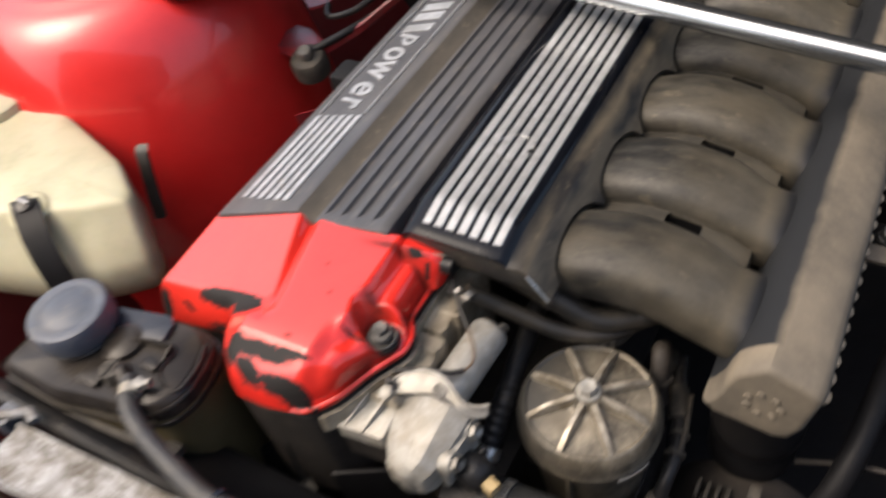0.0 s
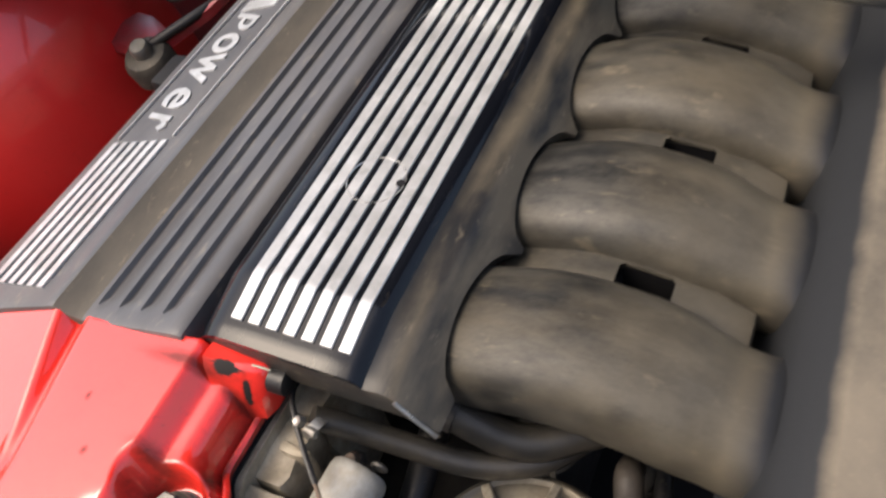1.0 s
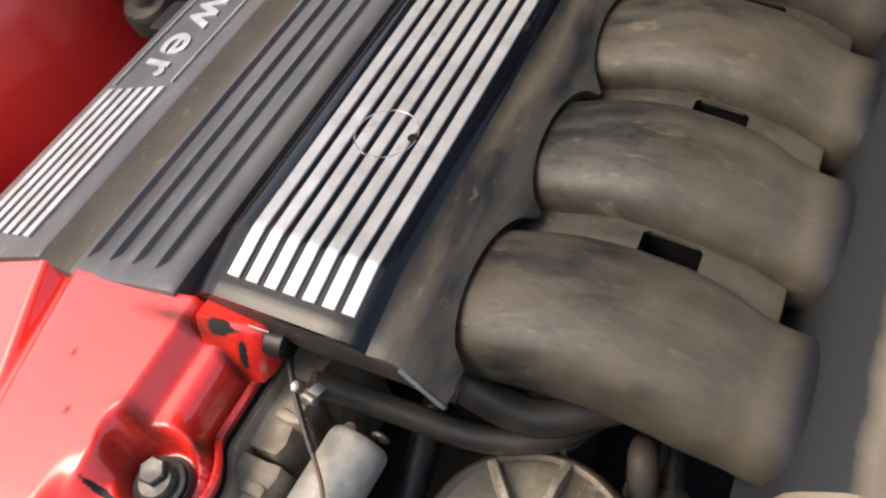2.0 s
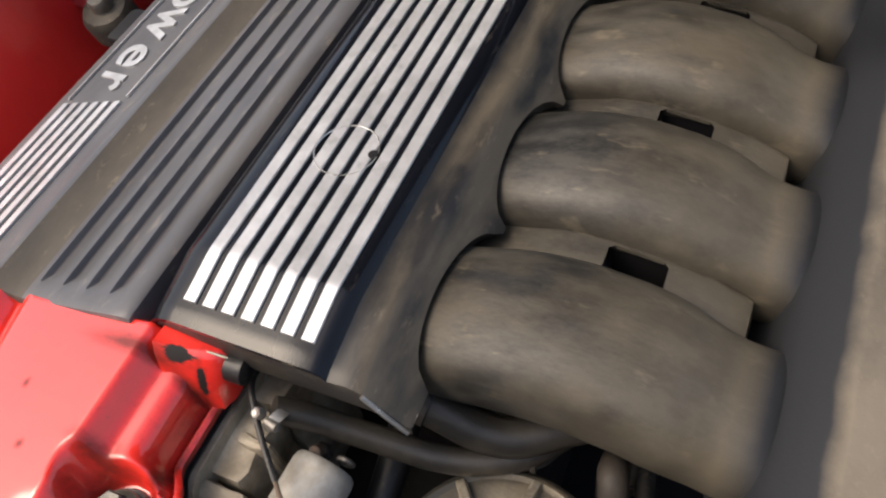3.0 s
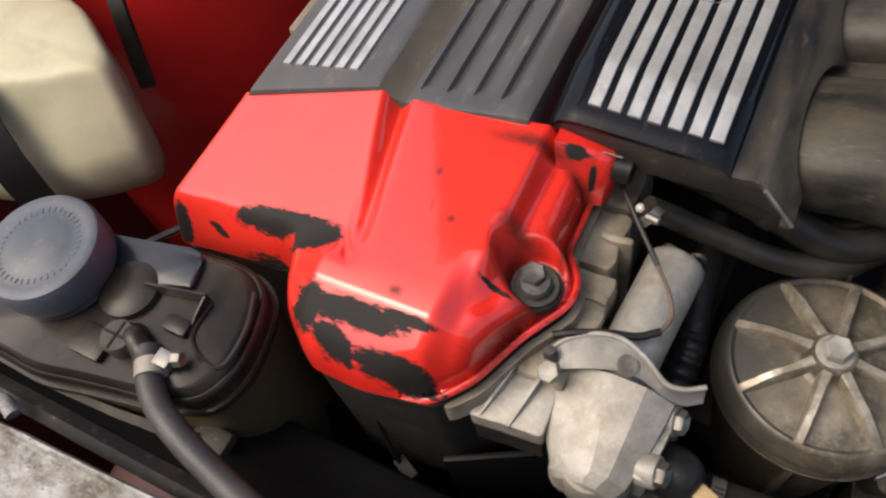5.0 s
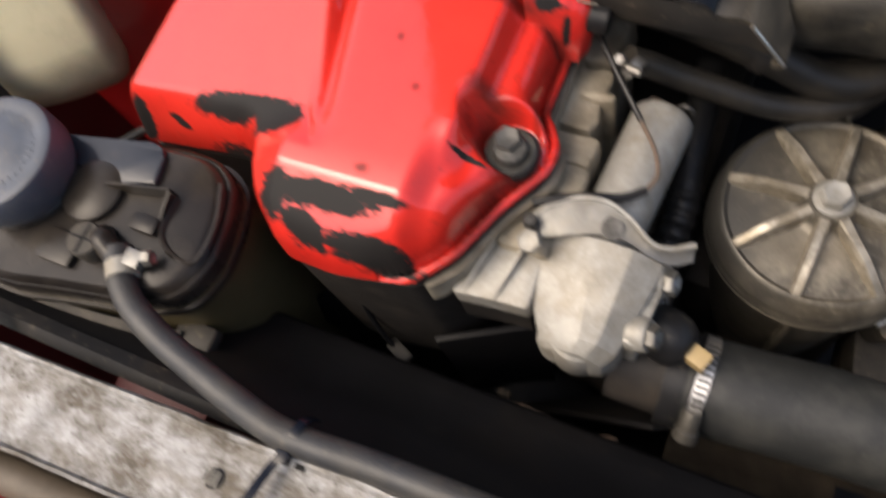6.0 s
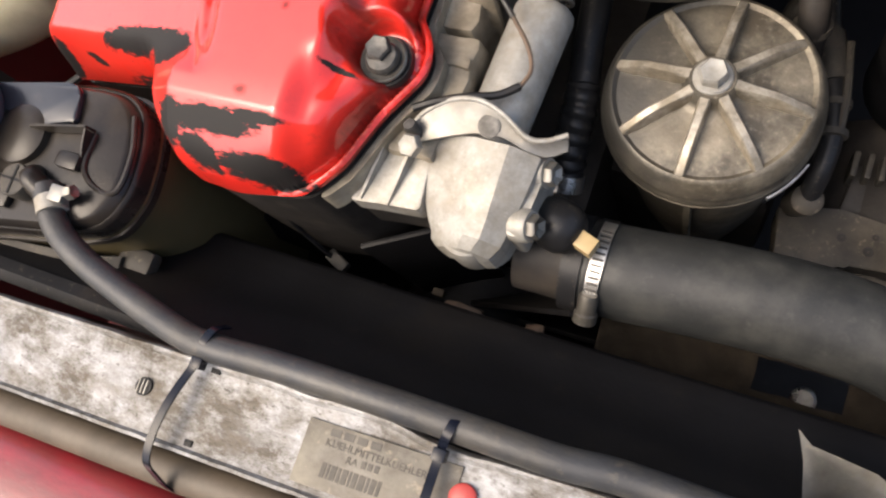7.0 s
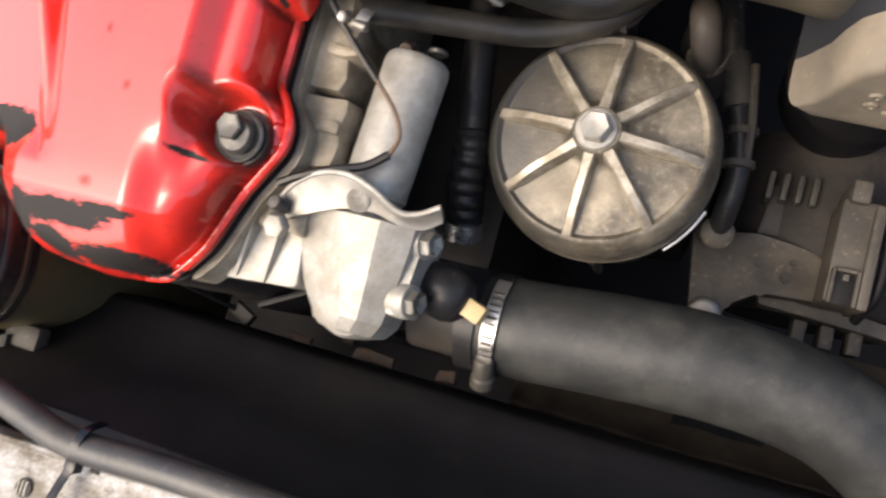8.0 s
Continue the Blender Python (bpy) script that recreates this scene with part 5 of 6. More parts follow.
part("top_lip", loft([[(x, y, z) for y, z in ((-0.184, 0.8165), (-0.178, 0.8200), (-0.1715, 0.8150), (-0.178, 0.8140))] for x in (-0.44, -0.2, 0.05, 0.30)]), M_BLACK, shroud, "narrow top lip")
fan = thing("cooling_fan", (-0.13, -0.085, 0.56), "black plastic cooling fan in the dark behind the shroud", "fan")
for k in range(9):
    m = Matrix.Translation((-0.13, -0.085, 0.56)) @ Matrix.Rotation(2 * math.pi * k / 9, 4, "Y") @ Matrix.Rotation(radians(28), 4, "Z")
    part("blade", box((-0.03, -0.002, 0.04), (0.03, 0.002, 0.185), 0.0015, m), M_SHROUD, fan)
part("hub", turned([(0.01, -0.02), (0.055, -0.02), (0.055, 0.02), (0.01, 0.02)], (-0.13, -0.085, 0.56), (0, 1, 0), 32), M_SHROUD, fan)
part("drive_bolt", turned([(0.009, 0), (0.009, 0.02), (0.010, 0.021), (0.010, 0.024), (0.008, 0.026), (0.001, 0.026)], (0.1297, -0.077, 0.452), (-0.15, -0.2, 1), 24), M_STEEL, thing("idler_pulley", (0.1297, -0.077, 0.44), "bright steel pulley deep in the bay", "pulley"))

clipc = thing("cable_clip", (-0.185, -0.105, 0.70), "dark wire with a grey clip below the cover", "clip")
part("wire", sweep([(-0.195, -0.092, 0.79), (-0.197, -0.098, 0.76), (-0.193, -0.103, 0.73), (-0.187, -0.107, 0.712)], 0.0016, 8), M_BLACK, clipc)
part("clip", box((-0.008, -0.004, -0.003), (0.008, 0.004, 0.003), 0.001, Matrix.Translation((-0.183, -0.108, 0.712)) @ Matrix.Rotation(radians(-25), 4, "Z")), M_ALTP, clipc)
bits = thing("rusty_bracket", (-0.115, -0.112, 0.72), "small rusty bracket at the shroud edge", "bracket")
part("plate", box((-0.122, -0.109, 0.690), (-0.114, -0.104, 0.696), 0.0015), M_TRAY, bits)

brk = thing("metal_bracket", (0.10, -0.14, 0.77), "thin grey folded metal bracket with a torn edge", "bracket")
bm = loft([[(0.088, -0.128, 0.796), (0.094, -0.133, 0.798), (0.120, -0.136, 0.797), (0.132, -0.142, 0.795)],
           [(0.093, -0.140, 0.793), (0.098, -0.139, 0.792), (0.116, -0.142, 0.792), (0.135, -0.15, 0.79)],
           [(0.097, -0.156, 0.788), (0.104, -0.152, 0.788), (0.114, -0.152, 0.788), (0.137, -0.165, 0.786)],
           [(0.108, -0.17, 0.78), (0.110, -0.168, 0.78), (0.116, -0.166, 0.78), (0.14, -0.18, 0.78)]], close=False)
bmesh.ops.solidify(bm, geom=bm.faces[:], thickness=0.0012)
part("plate", bm, M_ZINC, brk)

tray = thing("lower_cover_plate", (0.06, -0.09, 0.65), "brown dirty metal plate with a long slot below the radiator hose", "plate")
bm = bmesh.new()
cols, rows = [round(-0.020 + 0.005 * k, 4) for k in range(45)], [round(-0.119 + 0.004 * k, 4) for k in range(20)]
net = [[bm.verts.new((x + 0.0012 * noise.noise((x * 70, y * 70, 3)), y + 0.0012 * noise.noise((x * 70, y * 70, 9)), 0.657 + 0.0030 * noise.noise((x * 45, y * 60, 1)) + 0.0014 * noise.noise((x * 150, y * 150, 5)))) for y in rows] for x in cols]
for i in range(len(cols) - 1):
    for j in range(len(rows) - 1):
        if not (0.070 < cols[i] < 0.121 and -0.104 < rows[j] < -0.084):
            bm.faces.new((net[i][j], net[i + 1][j], net[i + 1][j + 1], net[i][j + 1]))
bmesh.ops.solidify(bm, geom=bm.faces[:], thickness=0.0015)
part("plate", bm, M_TRAY, tray)
part("edge", sweep([(-0.019, -0.1175, 0.660), (0.03, -0.1170, 0.661), (0.07, -0.1178, 0.661), (0.120, -0.1172, 0.660), (0.198, -0.1175, 0.661)], 0.0016, 8, wobble=0.5), M_TRAY, tray, "rusty folded edge")
for x, y, w in ((-0.150, -0.1160, 0.009), (-0.098, -0.1135, 0.014), (-0.052, -0.1125, 0.007)):
    flake = thing("rust_flake", (x, y, 0.695), "flake of rusty dirt on the shroud edge", "debris")
    part("flake", rough_box((x - w, y - 0.0035, 0.692), (x + w, y + 0.0045, 0.697), 0.0025, 4), M_RUST, flake)

# ---- expansion tank ----
tank = thing("expansion_tank", (-0.33, -0.115, 0.62), "black plastic coolant expansion tank with a blue-grey screw cap", "coolant tank")
lid_line = round_outline([(-0.43, -0.163), (-0.425, -0.09), (-0.365, -0.074), (-0.302, -0.0635), (-0.278, -0.0635), (-0.2625, -0.0735), (-0.2555, -0.094), (-0.2525, -0.118), (-0.2610, -0.1400), (-0.2870, -0.1500), (-0.33, -0.158), (-0.36, -0.165)], 0.010, 4)
part("body", prism(lid_line, 0.62, 0.815), M_AMBER, tank, "yellowed translucent tank body")
lid = part("lid", loft([[(-0.335 + (x + 0.335) * s, -0.115 + (y + 0.115) * s, z) for x, y in lid_line] for z, s in ((0.812, 1.0), (0.8235, 0.997), (0.8262, 0.988), (0.8272, 0.972), (0.8255, 0.962), (0.8255, 0.950), (0.8300, 0.915), (0.8318, 0.88), (0.832, 0.3))]), M_LID, tank, "dark brown-grey lid with a seam", sharp=45)
part("seam", prism([(-0.33 + (x + 0.33) * 1.022, -0.115 + (y + 0.115) * 1.04) for x, y in lid_line], 0.808, 0.8130, 0.0012), M_LID, lid)
panel = round_outline([(-0.386, -0.0830), (-0.350, -0.0765), (-0.311, -0.0685), (-0.304, -0.0720), (-0.2995, -0.0900), (-0.324, -0.0975), (-0.334, -0.0930), (-0.355, -0.0935), (-0.380, -0.1000)], 0.003, 3)
part("top_plate", prism(panel, 0.8325, 0.8360, 0.0015), M_PANEL, lid, "smooth raised plate")
part("upright_rib", loft([[(x, y, 0.833), (x, y + 0.0018, 0.833), (x, y + 0.0015, z), (x, y + 0.0003, z)] for x, y, z in ((-0.326, -0.1000, 0.836), (-0.322, -0.1000, 0.8420), (-0.290, -0.0935, 0.8420), (-0.286, -0.0925, 0.8415))]), M_LID, lid, "thin upright rib")
part("upright_fin", loft([[(x, y, 0.832), (x + 0.0016, y, 0.832), (x + 0.0014, y, z), (x + 0.0003, y, z)] for x, y, z in ((-0.2865, -0.0930, 0.8415), (-0.2870, -0.1020, 0.8385), (-0.2880, -0.1115, 0.833))]), M_LID, lid)
part("ridge", sweep([(-0.2855, -0.0930, 0.8325), (-0.2845, -0.1120, 0.8325), (-0.2720, -0.1210, 0.8318), (-0.2605, -0.1190, 0.8300), (-0.2603, -0.0980, 0.8300), (-0.2680, -0.0775, 0.8300)], 0.0017, 8, 4), M_LID, lid)
tc = part("cap", turned([(0.025, 0.834), (0.031, 0.836), (0.0335, 0.842), (0.0340, 0.856), (0.0325, 0.8600), (0.0300, 0.8612), (0.0270, 0.8606), (0.018, 0.8606), (0.0165, 0.8616), (0.0005, 0.8616)], (-0.378, -0.108, 0), (0.0, 0, 1), 56), M_CAPBLUE, tank, "round blue-grey screw cap")
bm = bmesh.new()
for k in range(40):
    a = 2 * math.pi * k / 40
    box((-0.0006, -0.0016, 0), (0.0006, 0.0016 if k % 5 else 0.0006, 0.0006), 0, Matrix.Translation((-0.378 + 0.0225 * math.cos(a), -0.108 + 0.0225 * math.sin(a), 0.8604)) @ Matrix.Rotation(a - math.pi / 2, 4, "Z"), bm=bm)
part("embossed_marks", bm, M_CAPBLUE, tc)
part("neck", turned([(0.030, 0.828), (0.032, 0.834), (0.028, 0.838), (0.01, 0.838)], (-0.378, -0.108, 0), sides=40), M_LID, tank)
fit_ = part("pipe_stub", sweep([(-0.314, -0.124, 0.832), (-0.309, -0.1265, 0.838), (-0.302, -0.1300, 0.8365), (-0.294, -0.1340, 0.835)], 0.0066, 16), M_LID, tank)
part("bleed_screw", turned([(0.0095, 0.831), (0.0095, 0.841), (0.0088, 0.8425), (0.001, 0.8425)], (-0.3165, -0.1300, 0), sides=24), M_ALTP, tank, "round dusty bleed screw with a cross slot")
bm = bmesh.new()
box((-0.3245, -0.1307, 0.8423), (-0.3085, -0.1293, 0.8430), 0, bm=bm)
box((-0.3172, -0.1380, 0.8423), (-0.3158, -0.1220, 0.8430), 0, bm=bm)
part("slot", bm, M_SHROUD, fit_)
bm = turned([(0.018, 0.831), (0.017, 0.836), (0.012, 0.8385), (0.001, 0.839)], (-0.333, -0.104, 0), sides=28)
box((-0.345, -0.146, 0.831), (-0.322, -0.128, 0.8365), 0.003, bm=bm)
box((-0.302, -0.116, 0.831), (-0.286, -0.106, 0.837), 0.003, bm=bm)
part("mouldings", bm, M_LID, tank)
stay = thing("tank_bracket", (-0.33, -0.165, 0.80), "dirty metal stay beside the tank", "bracket")
part("arm", loft([[(x, y - 0.006, z), (x, y + 0.006, z + 0.001), (x, y + 0.006, z + 0.005), (x, y - 0.006, z + 0.004)] for x, y, z in ((-0.372, -0.1720, 0.800), (-0.350, -0.1680, 0.799), (-0.320, -0.1650, 0.796), (-0.290, -0.1610, 0.790), (-0.276, -0.1560, 0.784))]), M_ALTP, stay)
part("tab", box((-0.282, -0.156, 0.776), (-0.258, -0.142, 0.786), 0.003), M_ALTP, stay)

# ---- washer reservoir ----
res = thing("washer_reservoir", (-0.60, 0.02, 0.55), "cream plastic washer fluid reservoir, stained green-brown", "reservoir")
foot_line = [(-0.84, 0.04), (-0.815, 0.15), (-0.775, 0.170), (-0.640, 0.130), (-0.569, 0.0935), (-0.484, 0.0375), (-0.4715, 0.0185), (-0.509, -0.0160), (-0.560, -0.043), (-0.74, -0.09)]
brow_line = [(-0.82, 0.04), (-0.795, 0.135), (-0.745, 0.142), (-0.674, 0.126), (-0.554, 0.0885), (-0.503, 0.0560), (-0.4960, 0.0420), (-0.535, 0.0150), (-0.600, -0.0180), (-0.74, -0.06)]
foot_line, brow_line = round_outline(foot_line, 0.014, 5), round_outline(brow_line, 0.014, 5)
rings = []
for z, t, s in ((0.690, 0.0, 0.55), (0.694, 0.0, 0.90), (0.704, 0.0, 0.965), (0.722, 0.0, 0.995), (0.740, 0.0, 1.0), (0.752, 0.12, 1.0), (0.774, 0.55, 1.0), (0.790, 0.86, 1.0), (0.797, 0.97, 0.995), (0.801, 1.0, 0.975), (0.8035, 1.0, 0.93), (0.806, 1.0, 0.8), (0.810, 1.0, 0.45)):
    rings.append([(-0.64 + (a[0] + t * (b[0] - a[0]) + 0.64) * s, 0.04 + (a[1] + t * (b[1] - a[1]) - 0.04) * s, z + 0.0016 * noise.noise((a[0] * 30, a[1] * 30, z * 30))) for a, b in zip(foot_line, brow_line)])
part("body", loft(rings), M_CREAM, res, sharp=50)
part("collar", turned([(0.046, 0.79), (0.048, 0.808), (0.045, 0.816), (0.040, 0.819), (0.02, 0.819)], (-0.795, 0.105, 0), sides=40), M_CREAM, res, "round cream filler neck")
fc = part("filler_cap", turned([(0.03, 0.80), (0.036, 0.803), (0.036, 0.832), (0.032, 0.838), (0.003, 0.839)], (-0.755, 0.165, 0), (0.1, 0.1, 1), 32), M_LID, res, "dark grey filler cap")
part("cap_lug", box((-0.722, 0.140, 0.815), (-0.694, 0.162, 0.834), 0.004), M_SHROUD, fc)
part("stud_recess", turned([(0.021, 0.0), (0.024, 0.003), (0.021, 0.006), (0.016, 0.004), (0.002, 0.003)], (-0.592, -0.0085, 0.800), (0.1, -0.3, 1), 28), M_CREAM, res, "raised cream ring round the stud")
strap = thing("rubber_strap", (-0.53, -0.06, 0.80), "black rubber strap with a steel stud on the reservoir", "strap")
part("strap", loft([[(x - 0.0125, y - 0.009, z), (x + 0.0125, y + 0.009, z), (x + 0.0125, y + 0.009, z + 0.004), (x - 0.0125, y - 0.009, z + 0.004)] for x, y, z in ((-0.603, -0.002, 0.8055), (-0.590, -0.010, 0.8060), (-0.578, -0.018, 0.8030), (-0.563, -0.030, 0.790), (-0.548, -0.040, 0.770), (-0.536, -0.047, 0.745), (-0.528, -0.051, 0.70))]), M_SHROUD, strap)
part("stud", turned([(0.010, 0), (0.010, 0.004), (0.007, 0.006), (0.001, 0.006)], (-0.594, -0.0075, 0.8095), (0.1, -0.3, 1), 16), M_BOLT, strap)
part("stud_pin", box((-0.603, -0.0085, 0.8150), (-0.585, -0.0060, 0.8170), 0.0006), M_STEEL, strap)
hold = thing("reservoir_clip", (-0.49, 0.09, 0.70), "dark rubber holding strap beside the reservoir", "strap")
part("band", loft([[(x - 0.005, y - 0.003, z), (x + 0.006, y + 0.003, z), (x + 0.006, y + 0.007, z + 0.002), (x - 0.005, y + 0.002, z + 0.002)] for x, y, z in ((-0.550, 0.1150, 0.799), (-0.547, 0.1100, 0.795), (-0.545, 0.1030, 0.775), (-0.5385, 0.0910, 0.745), (-0.5335, 0.0830, 0.7235))]), M_RUBBER, hold)
rp = thing("vacuum_line", (-0.42, -0.03, 0.72), "thin black line below the reservoir", "hose")
part("line", sweep([(-0.50, -0.09, 0.74), (-0.45, -0.07, 0.735), (-0.41, -0.02, 0.73), (-0.375, 0.01, 0.735), (-0.36, 0.05, 0.74)], 0.003, 8), M_BLACK, rp)

# ---- hoses under the intake runners ----
vh = thing("breather_hose", (-0.05, 0.045, 0.82), "curved black rubber breather hose with a dusty sheen", "hose")
part("hose", sweep([(-0.093, 0.040, 0.843), (-0.083, 0.0445, 0.835), (-0.069, 0.0480, 0.8260), (-0.050, 0.0515, 0.8170), (-0.0274, 0.0550, 0.8085), (-0.005, 0.0625, 0.803), (0.015, 0.078, 0.799), (0.03, 0.100, 0.797), (0.05, 0.14, 0.795)], 0.0064, 20), M_RUBBER, vh)
part("clip", turned([(0.0062, 0), (0.0074, 0), (0.0074, 0.005), (0.0062, 0.005)], (-0.0925, 0.0385, 0.8415), (0.7, -0.3, -0.4), 20), M_ZINC, vh)
part("clip_ear", hexagon((-0.0945, 0.0355, 0.8470), (-0.3, -0.5, 1), 0.0030, 0.004), M_ZINC, vh)
part("clip_screw", turned([(0.0005, 0), (0.0022, 0), (0.0022, 0.007), (0.0005, 0.0075)], (-0.0915, 0.0335, 0.8455), (0.8, -0.2, 0.1), 12), M_ZINC, vh)
bs = thing("brass_fitting", (-0.078, 0.04, 0.80), "small oily brass fitting below the breather hose", "pipe fitting")
part("nut", hexagon((-0.0790, 0.0400, 0.8060), (0.2, -0.5, 1), 0.0052, 0.006), M_BOLT, bs)
part("stem", turned([(0.0005, 0), (0.0032, 0), (0.0034, 0.003), (0.0030, 0.004), (0.0034, 0.005), (0.0030, 0.009), (0.0005, 0.010)], (-0.0785, 0.0385, 0.8115), (0.2, -0.5, 1), 14), M_RUST, bs)
fh = thing("idle_hose", (0.0, 0.075, 0.80), "wide black hose passing below the first runner", "hose")
part("hose", sweep([(-0.11, 0.076, 0.838), (-0.07, 0.074, 0.834), (-0.030, 0.0715, 0.823), (-0.010, 0.0715, 0.814), (0.006, 0.0760, 0.8095), (0.023, 0.088, 0.808), (0.036, 0.098, 0.808), (0.07, 0.14, 0.80)], 0.0092, 22), M_RUBBER, fh)
part("clip", sweep([(-0.040, 0.0722, 0.8260), (-0.033, 0.0717, 0.8240)], 0.0102, 20), M_BLACK, fh, "black hose clip")
th = thing("fuel_pipe", (0.01, 0.075, 0.77), "dusty pipe fittings below the runner", "pipe")
part("pipe", sweep([(-0.012, 0.070, 0.783), (0.0035, 0.0736, 0.785), (0.014, 0.080, 0.786), (0.019, 0.090, 0.788), (0.024, 0.105, 0.79)], 0.0052, 14), M_ALTP, th)
for x, y, r in ((-0.004, 0.0712, 0.0068), (0.0030, 0.0733, 0.0072), (0.0092, 0.0762, 0.0066)):
    part("collar", turned([(0.0045, 0), (r, 0.0006), (r, 0.0030), (0.0045, 0.0036)], (x, y, 0.785), (1, 0.35, 0), 16), M_CAP, th)
part("bracket_tab", box((0.012, 0.082, 0.783), (0.021, 0.094, 0.795), 0.002), M_ALTP, th)
ah = thing("vent_hose", (0.0, 0.09, 0.79), "thin dusty hose arching behind the wide hose", "hose")
part("hose", sweep([(-0.05, 0.090, 0.80), (-0.0227, 0.0855, 0.800), (-0.0043, 0.0900, 0.800), (0.0122, 0.0990, 0.800), (0.03, 0.12, 0.80)], 0.0042, 12), M_ALTP, ah)
uf = thing("pipe_elbow", (0.048, 0.08, 0.75), "dark elbow fitting in the shade of the runner", "pipe fitting")
part("elbow", sweep([(0.046, 0.095, 0.770), (0.0475, 0.085, 0.782), (0.050, 0.076, 0.778), (0.052, 0.070, 0.765), (0.053, 0.066, 0.74)], 0.0075, 16), M_DARK, uf)
part("collar", turned([(0.007, 0), (0.0098, 0.001), (0.0098, 0.005), (0.007, 0.006)], (0.051, 0.0735, 0.768), (0.1, -0.4, -1), 18), M_ALTP, uf)

# ---- alternator ----
alt = thing("alternator", (0.12, 0.01, 0.60), "dusty dark alternator with slotted cover", "alternator")
part("housing", turned([(0.03, 0), (0.062, 0.004), (0.068, 0.02), (0.068, 0.09), (0.05, 0.11)], (0.135, 0.085, 0.600), (0, -1, 0), 40), M_DARK, alt)
shield = round_outline([(0.062, 0.008), (0.098, 0.0135), (0.120, 0.0105), (0.131, 0.008), (0.1450, -0.0170), (0.1048, -0.0195), (0.0888, -0.0300), (0.0870, -0.0400), (0.0690, -0.0365)], 0.003, 3)
bm = prism(shield, 0.640, 0.670, 0.0035)
part("cover_plate", bm, M_ALTP, alt, "dusty grey plastic cover plate")
for x, y, r in ((0.1005, -0.0035, 0.0028), (0.1160, -0.0085, 0.0032), (0.1180, 0.0010, 0.0022)):
    part("dimple", turned([(0.0005, 0), (r, 0), (r * 0.9, 0.0004), (0.0005, 0.0002)], (x, y, 0.6698), (0, 0, 1), 14), M_DARK, alt)
part("back_step", prism(round_outline([(0.096, 0.014), (0.112, 0.016), (0.116, 0.0215), (0.140, 0.022), (0.160, 0.018), (0.175, 0.010), (0.178, 0.050), (0.100, 0.046)], 0.003, 3), 0.630, 0.662, 0.003), M_DARK, alt, "dark stepped rear cover")
for k in range(4):
    part("fin", box((0.0955 + 0.0078 * k, 0.034, 0.655), (0.0990 + 0.0078 * k, 0.050, 0.6745), 0.0012), M_ALTP, alt)
tw = thing("connector_block", (0.145, 0.01, 0.66), "dusty grey connector block with an open slot", "connector")
bm = box((0.1320, -0.0200, 0.664), (0.1545, 0.0360, 0.6990), 0.003)
box((0.1345, 0.0330, 0.664), (0.1440, 0.0450, 0.7050), 0.002, bm=bm)
part("block", bm, M_ALTP, tw)
part("side_rib", box((0.1475, -0.0215, 0.664), (0.1530, 0.0340, 0.7035), 0.002), M_ALTP, tw)
for lo, hi in (((0.1335, -0.0205, 0.6985), (0.1355, -0.0020, 0.7030)), ((0.1455, -0.0205, 0.6985), (0.1475, -0.0020, 0.7030)), ((0.1356, -0.0035, 0.6985), (0.1454, -0.0015, 0.7030))):
    part("rim", box(lo, hi, 0.0006), M_ALTP, tw)
part("slot", box((0.1357, -0.0200, 0.6988), (0.1453, -0.0037, 0.6996), 0.0002), M_SHROUD, tw, "dark open slot")
part("latch", box((0.1390, -0.0080, 0.6992), (0.1420, -0.0045, 0.7025), 0.0006), M_ALTP, tw)
part("clip_arm", sweep([(0.1560, 0.030, 0.690), (0.1580, 0.008, 0.694), (0.1575, -0.012, 0.690), (0.1530, -0.024, 0.676)], 0.0028, 10), M_SHROUD, tw)
part("lower_rail", prism(round_outline([(0.1050, -0.0185), (0.1450, -0.0165), (0.200, -0.0230), (0.200, -0.0300), (0.150, -0.0262), (0.1060, -0.0240)], 0.002, 3), 0.628, 0.655, 0.002), M_ALTP, alt, "narrow lower rail")
for x in (0.128, 0.143, 0.158):
    part("rail_tab", box((x, -0.0400, 0.625), (x + 0.0075, -0.0265, 0.644), 0.0015), M_ALTP, alt)
part("bolt", turned([(0.0095, 0), (0.0095, 0.008), (0.0082, 0.0095), (0.0060, 0.010), (0.001, 0.010)], (0.0785, -0.0365, 0.662), (-0.1, -0.2, 1), 24), M_ZINC, alt, "bright steel bushing")
hb = thing("harness_tube", (0.07, 0.06, 0.62), "dark wiring tube with clips beside the filter", "wiring")
part("tube", sweep([(0.0745, 0.004, 0.700), (0.0767, 0.018, 0.715), (0.0770, 0.036, 0.720), (0.0735, 0.056, 0.722), (0.0640, 0.088, 0.724), (0.0560, 0.12, 0.73)], 0.0062, 14), M_BLACK, hb)
part("sleeve", sweep([(0.0705, 0.066, 0.7225), (0.0620, 0.093, 0.7245)], 0.0086, 16), M_ALTP, hb)
part("rib", sweep([(0.0800, 0.036, 0.724), (0.0785, 0.058, 0.727), (0.0735, 0.088, 0.728)], 0.0024, 8), M_ALTP, hb)
for x, y in ((0.0770, 0.0345), (0.0752, 0.0520)):
    part("clip", turned([(0.006, 0), (0.0084, 0.0004), (0.0084, 0.0040), (0.006, 0.0046)], (x, y, 0.7205), (-0.12, 1, 0.05), 16), M_ALTP, hb)
part("fitting", turned([(0.008, -0.02), (0.0085, 0), (0.0092, 0.004), (0.0088, 0.010), (0.006, 0.0125), (0.001, 0.013)], (0.0735, 0.0050, 0.694), (0.15, -0.2, 1), 20), M_ALTP, hb, "grey rounded end fitting")
el = thing("wiring_elbow", (0.045, 0.105, 0.70), "dusty grey wiring elbow behind the filter", "wiring")
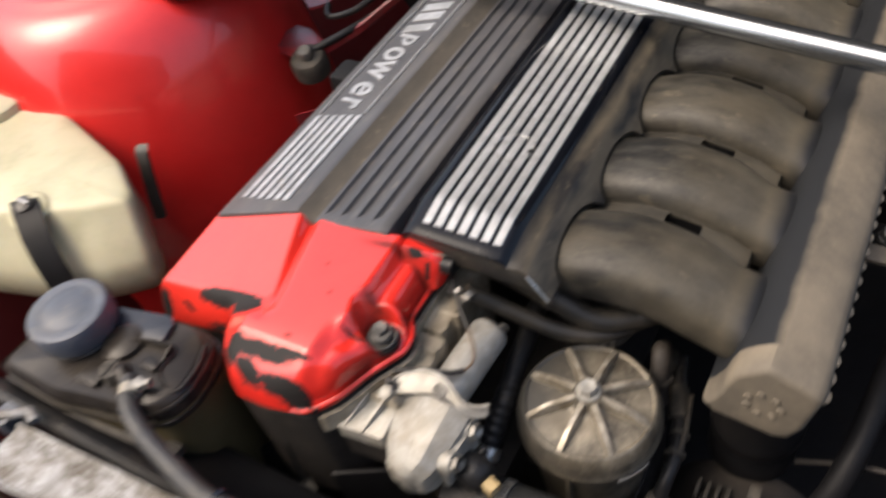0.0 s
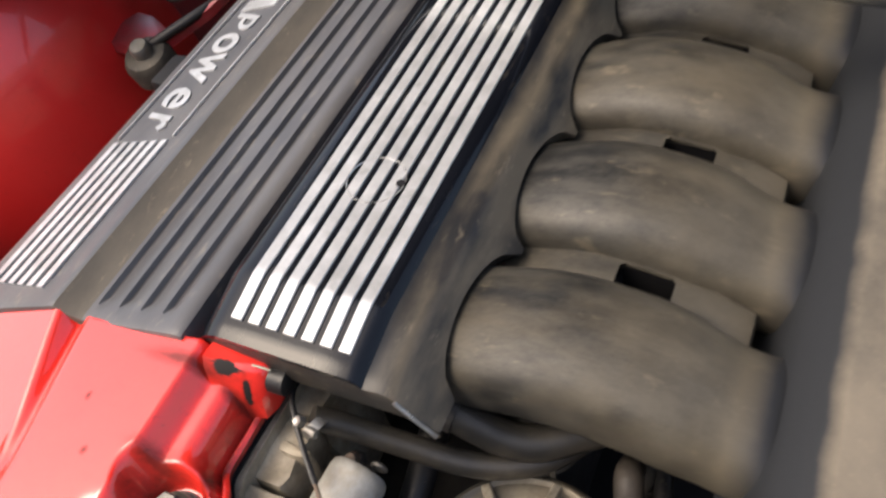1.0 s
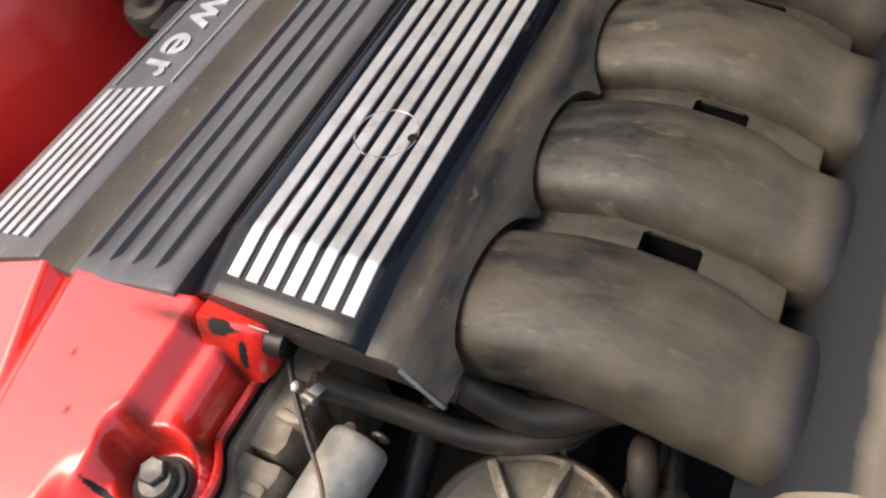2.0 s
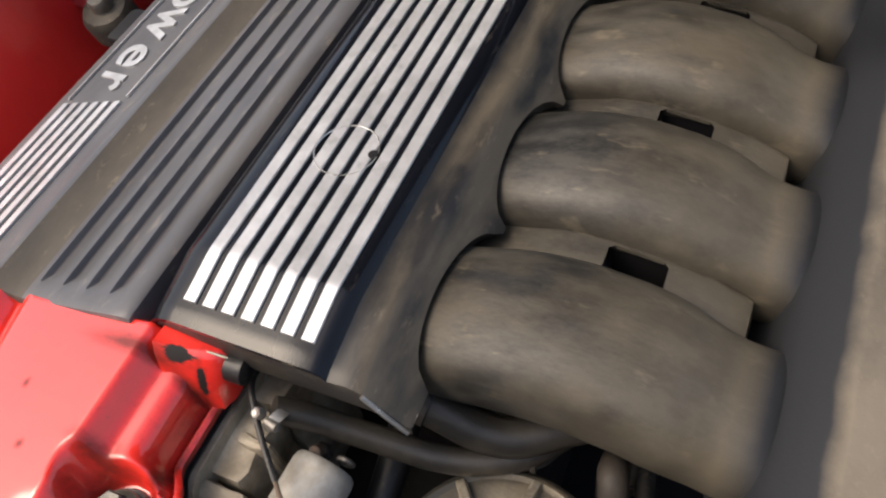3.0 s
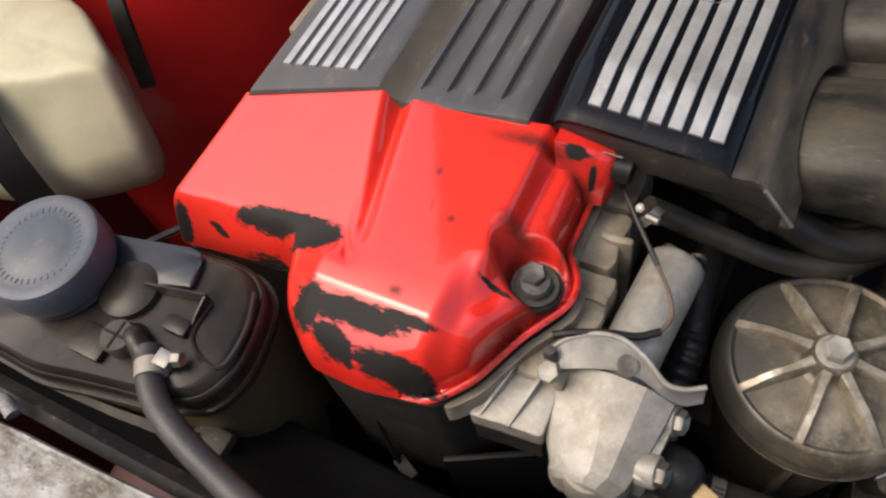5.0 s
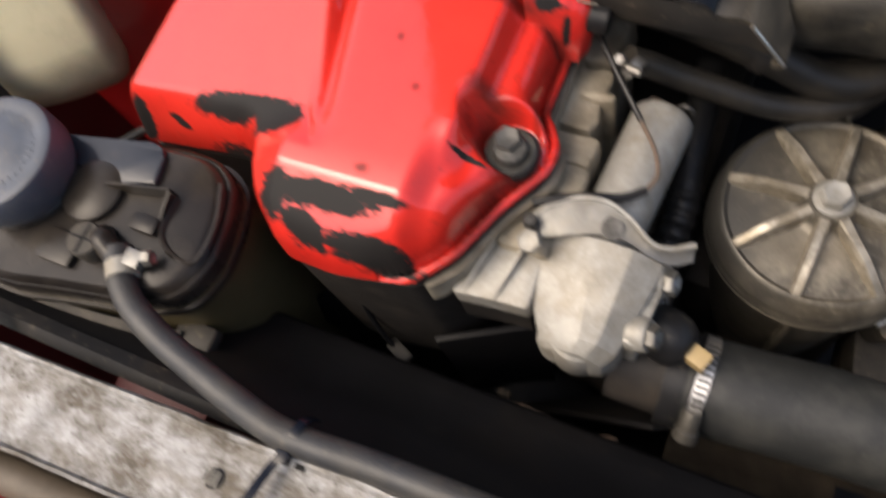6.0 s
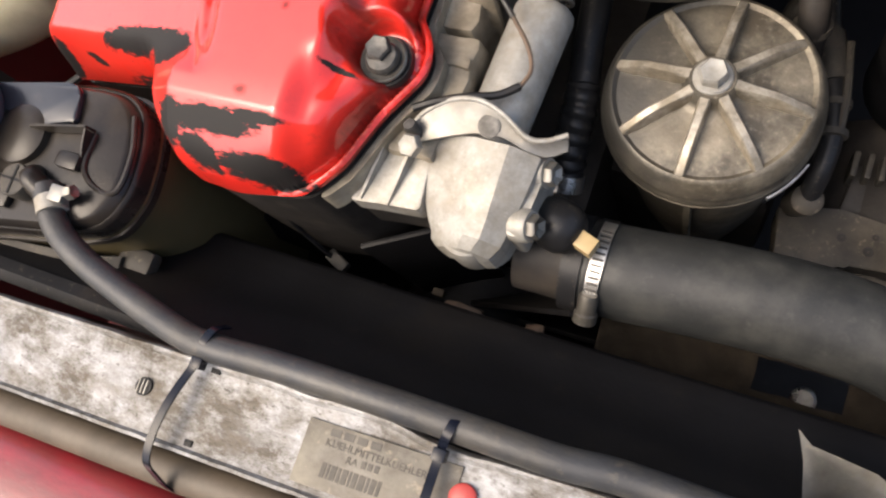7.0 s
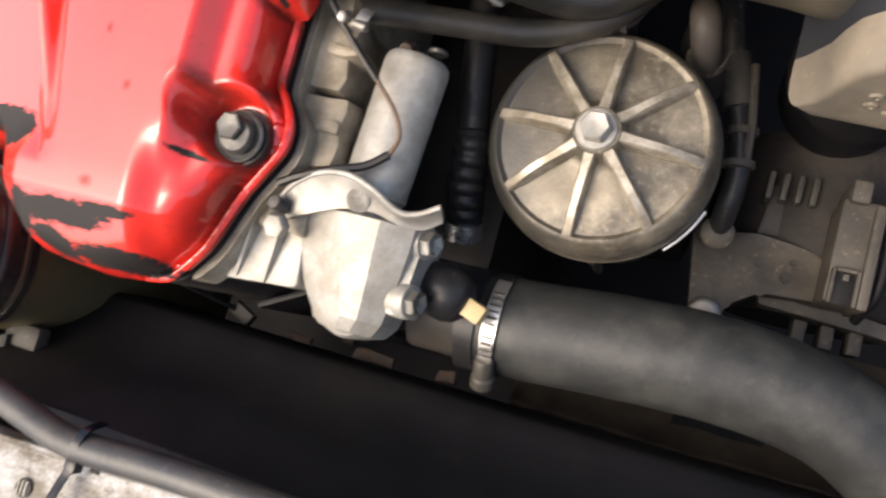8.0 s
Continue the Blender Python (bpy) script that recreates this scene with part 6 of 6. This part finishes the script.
part("elbow", sweep([(0.047, 0.120, 0.728), (0.0470, 0.108, 0.730), (0.0430, 0.100, 0.724), (0.0420, 0.094, 0.700)], 0.0085, 16), M_ALTP, el)
part("collar", turned([(0.008, 0), (0.0108, 0.001), (0.0108, 0.006), (0.008, 0.007)], (0.0455, 0.102, 0.722), (0.2, 0.6, 0.7), 18), M_DARK, el)

# ---- right of the plenum ----
fuse = thing("relay_bracket", (0.22, 0.26, 0.78), "tan dusty plastic bracket beside the plenum", "bracket")
part("plate", box((0.168, 0.285, 0.795), (0.196, 0.350, 0.812), 0.003), M_TAN, fuse)
part("upright", box((0.172, 0.348, 0.795), (0.202, 0.400, 0.838), 0.004), M_TAN, fuse)
part("rail", box((0.1935, 0.286, 0.812), (0.1965, 0.348, 0.818), 0.0008), M_BRASS, fuse, "pale yellow edge rail")
part("clip", box((0.197, 0.288, 0.800), (0.207, 0.300, 0.812), 0.001), M_BRASS, fuse, "pale yellow clip")
part("hole", box((0.180, 0.352, 0.8375), (0.190, 0.360, 0.8388), 0.0005), M_SHROUD, fuse)
fit2 = thing("pipe_union", (0.19, 0.25, 0.77), "bright metal pipe unions", "pipe fitting")
for ux, uy in ((0.176, 0.262), (0.196, 0.262)):
    part("union", turned([(0.003, 0), (0.0075, 0.001), (0.0075, 0.006), (0.006, 0.007), (0.0075, 0.008), (0.0075, 0.014), (0.0045, 0.016), (0.0045, 0.026)], (ux, uy, 0.778), (0.35, -0.2, 1), 18), M_ZINC, fit2)
part("link", sweep([(0.178, 0.262, 0.802), (0.188, 0.262, 0.806), (0.199, 0.262, 0.802)], 0.003, 10), M_ZINC, fit2)
part("strip", box((0.166, 0.226, 0.785), (0.200, 0.244, 0.789), 0.001), M_TAN, fit2)
part("cable", sweep([(0.16, 0.08, 0.70), (0.20, 0.082, 0.72), (0.26, 0.085, 0.73), (0.33, 0.09, 0.73)], 0.002, 8), M_DARK, thing("thin_cable", (0.24, 0.084, 0.7), "thin grey cable beside the plenum", "wire"))
part("hose", sweep([(0.17, 0.03, 0.66), (0.19, 0.06, 0.72), (0.20, 0.12, 0.75), (0.21, 0.22, 0.74)], 0.010, 14), M_SHROUD, thing("dark_hose", (0.19, 0.1, 0.66), "dark rubber hose beside the plenum", "hose"))

# ---- behind the coil cover ----
hl = thing("harness_loop", (-0.42, 0.5, 0.78), "black wiring loops between tower and engine", "wiring")
part("loop", sweep([(-0.53, 0.47, 0.80), (-0.505, 0.425, 0.80), (-0.485, 0.400, 0.80), (-0.460, 0.415, 0.802), (-0.447, 0.440, 0.806), (-0.42, 0.50, 0.82), (-0.40, 0.58, 0.84)], 0.0042, 12), M_RUBBER, hl)
part("loop", sweep([(-0.492, 0.350, 0.778), (-0.470, 0.372, 0.785), (-0.448, 0.405, 0.79), (-0.43, 0.46, 0.79)], 0.005, 12), M_BLACK, hl)
part("loop", sweep([(-0.52, 0.50, 0.86), (-0.46, 0.47, 0.85), (-0.40, 0.49, 0.845), (-0.37, 0.56, 0.86)], 0.006, 12), M_BLACK, hl)
part("loop", sweep([(-0.54, 0.54, 0.85), (-0.47, 0.50, 0.84), (-0.40, 0.53, 0.84), (-0.38, 0.60, 0.86)], 0.008, 12), M_BLACK, hl)
rail = thing("head_side_rail", (-0.35, 0.35, 0.78), "dusty beige aluminium rail along the coil cover", "engine part")
for a, c in ((0.10, 0.255), (0.285, 0.362), (0.372, 0.60)):
    part("segment", rough_box((-0.360, a, 0.77), (-0.340, c, 0.828), 0.0015, 6), M_TAN, rail)
part("black_block", box((-0.375, 0.252, 0.77), (-0.343, 0.288, 0.835), 0.005), M_SHROUD, rail, "black plug in the rail")
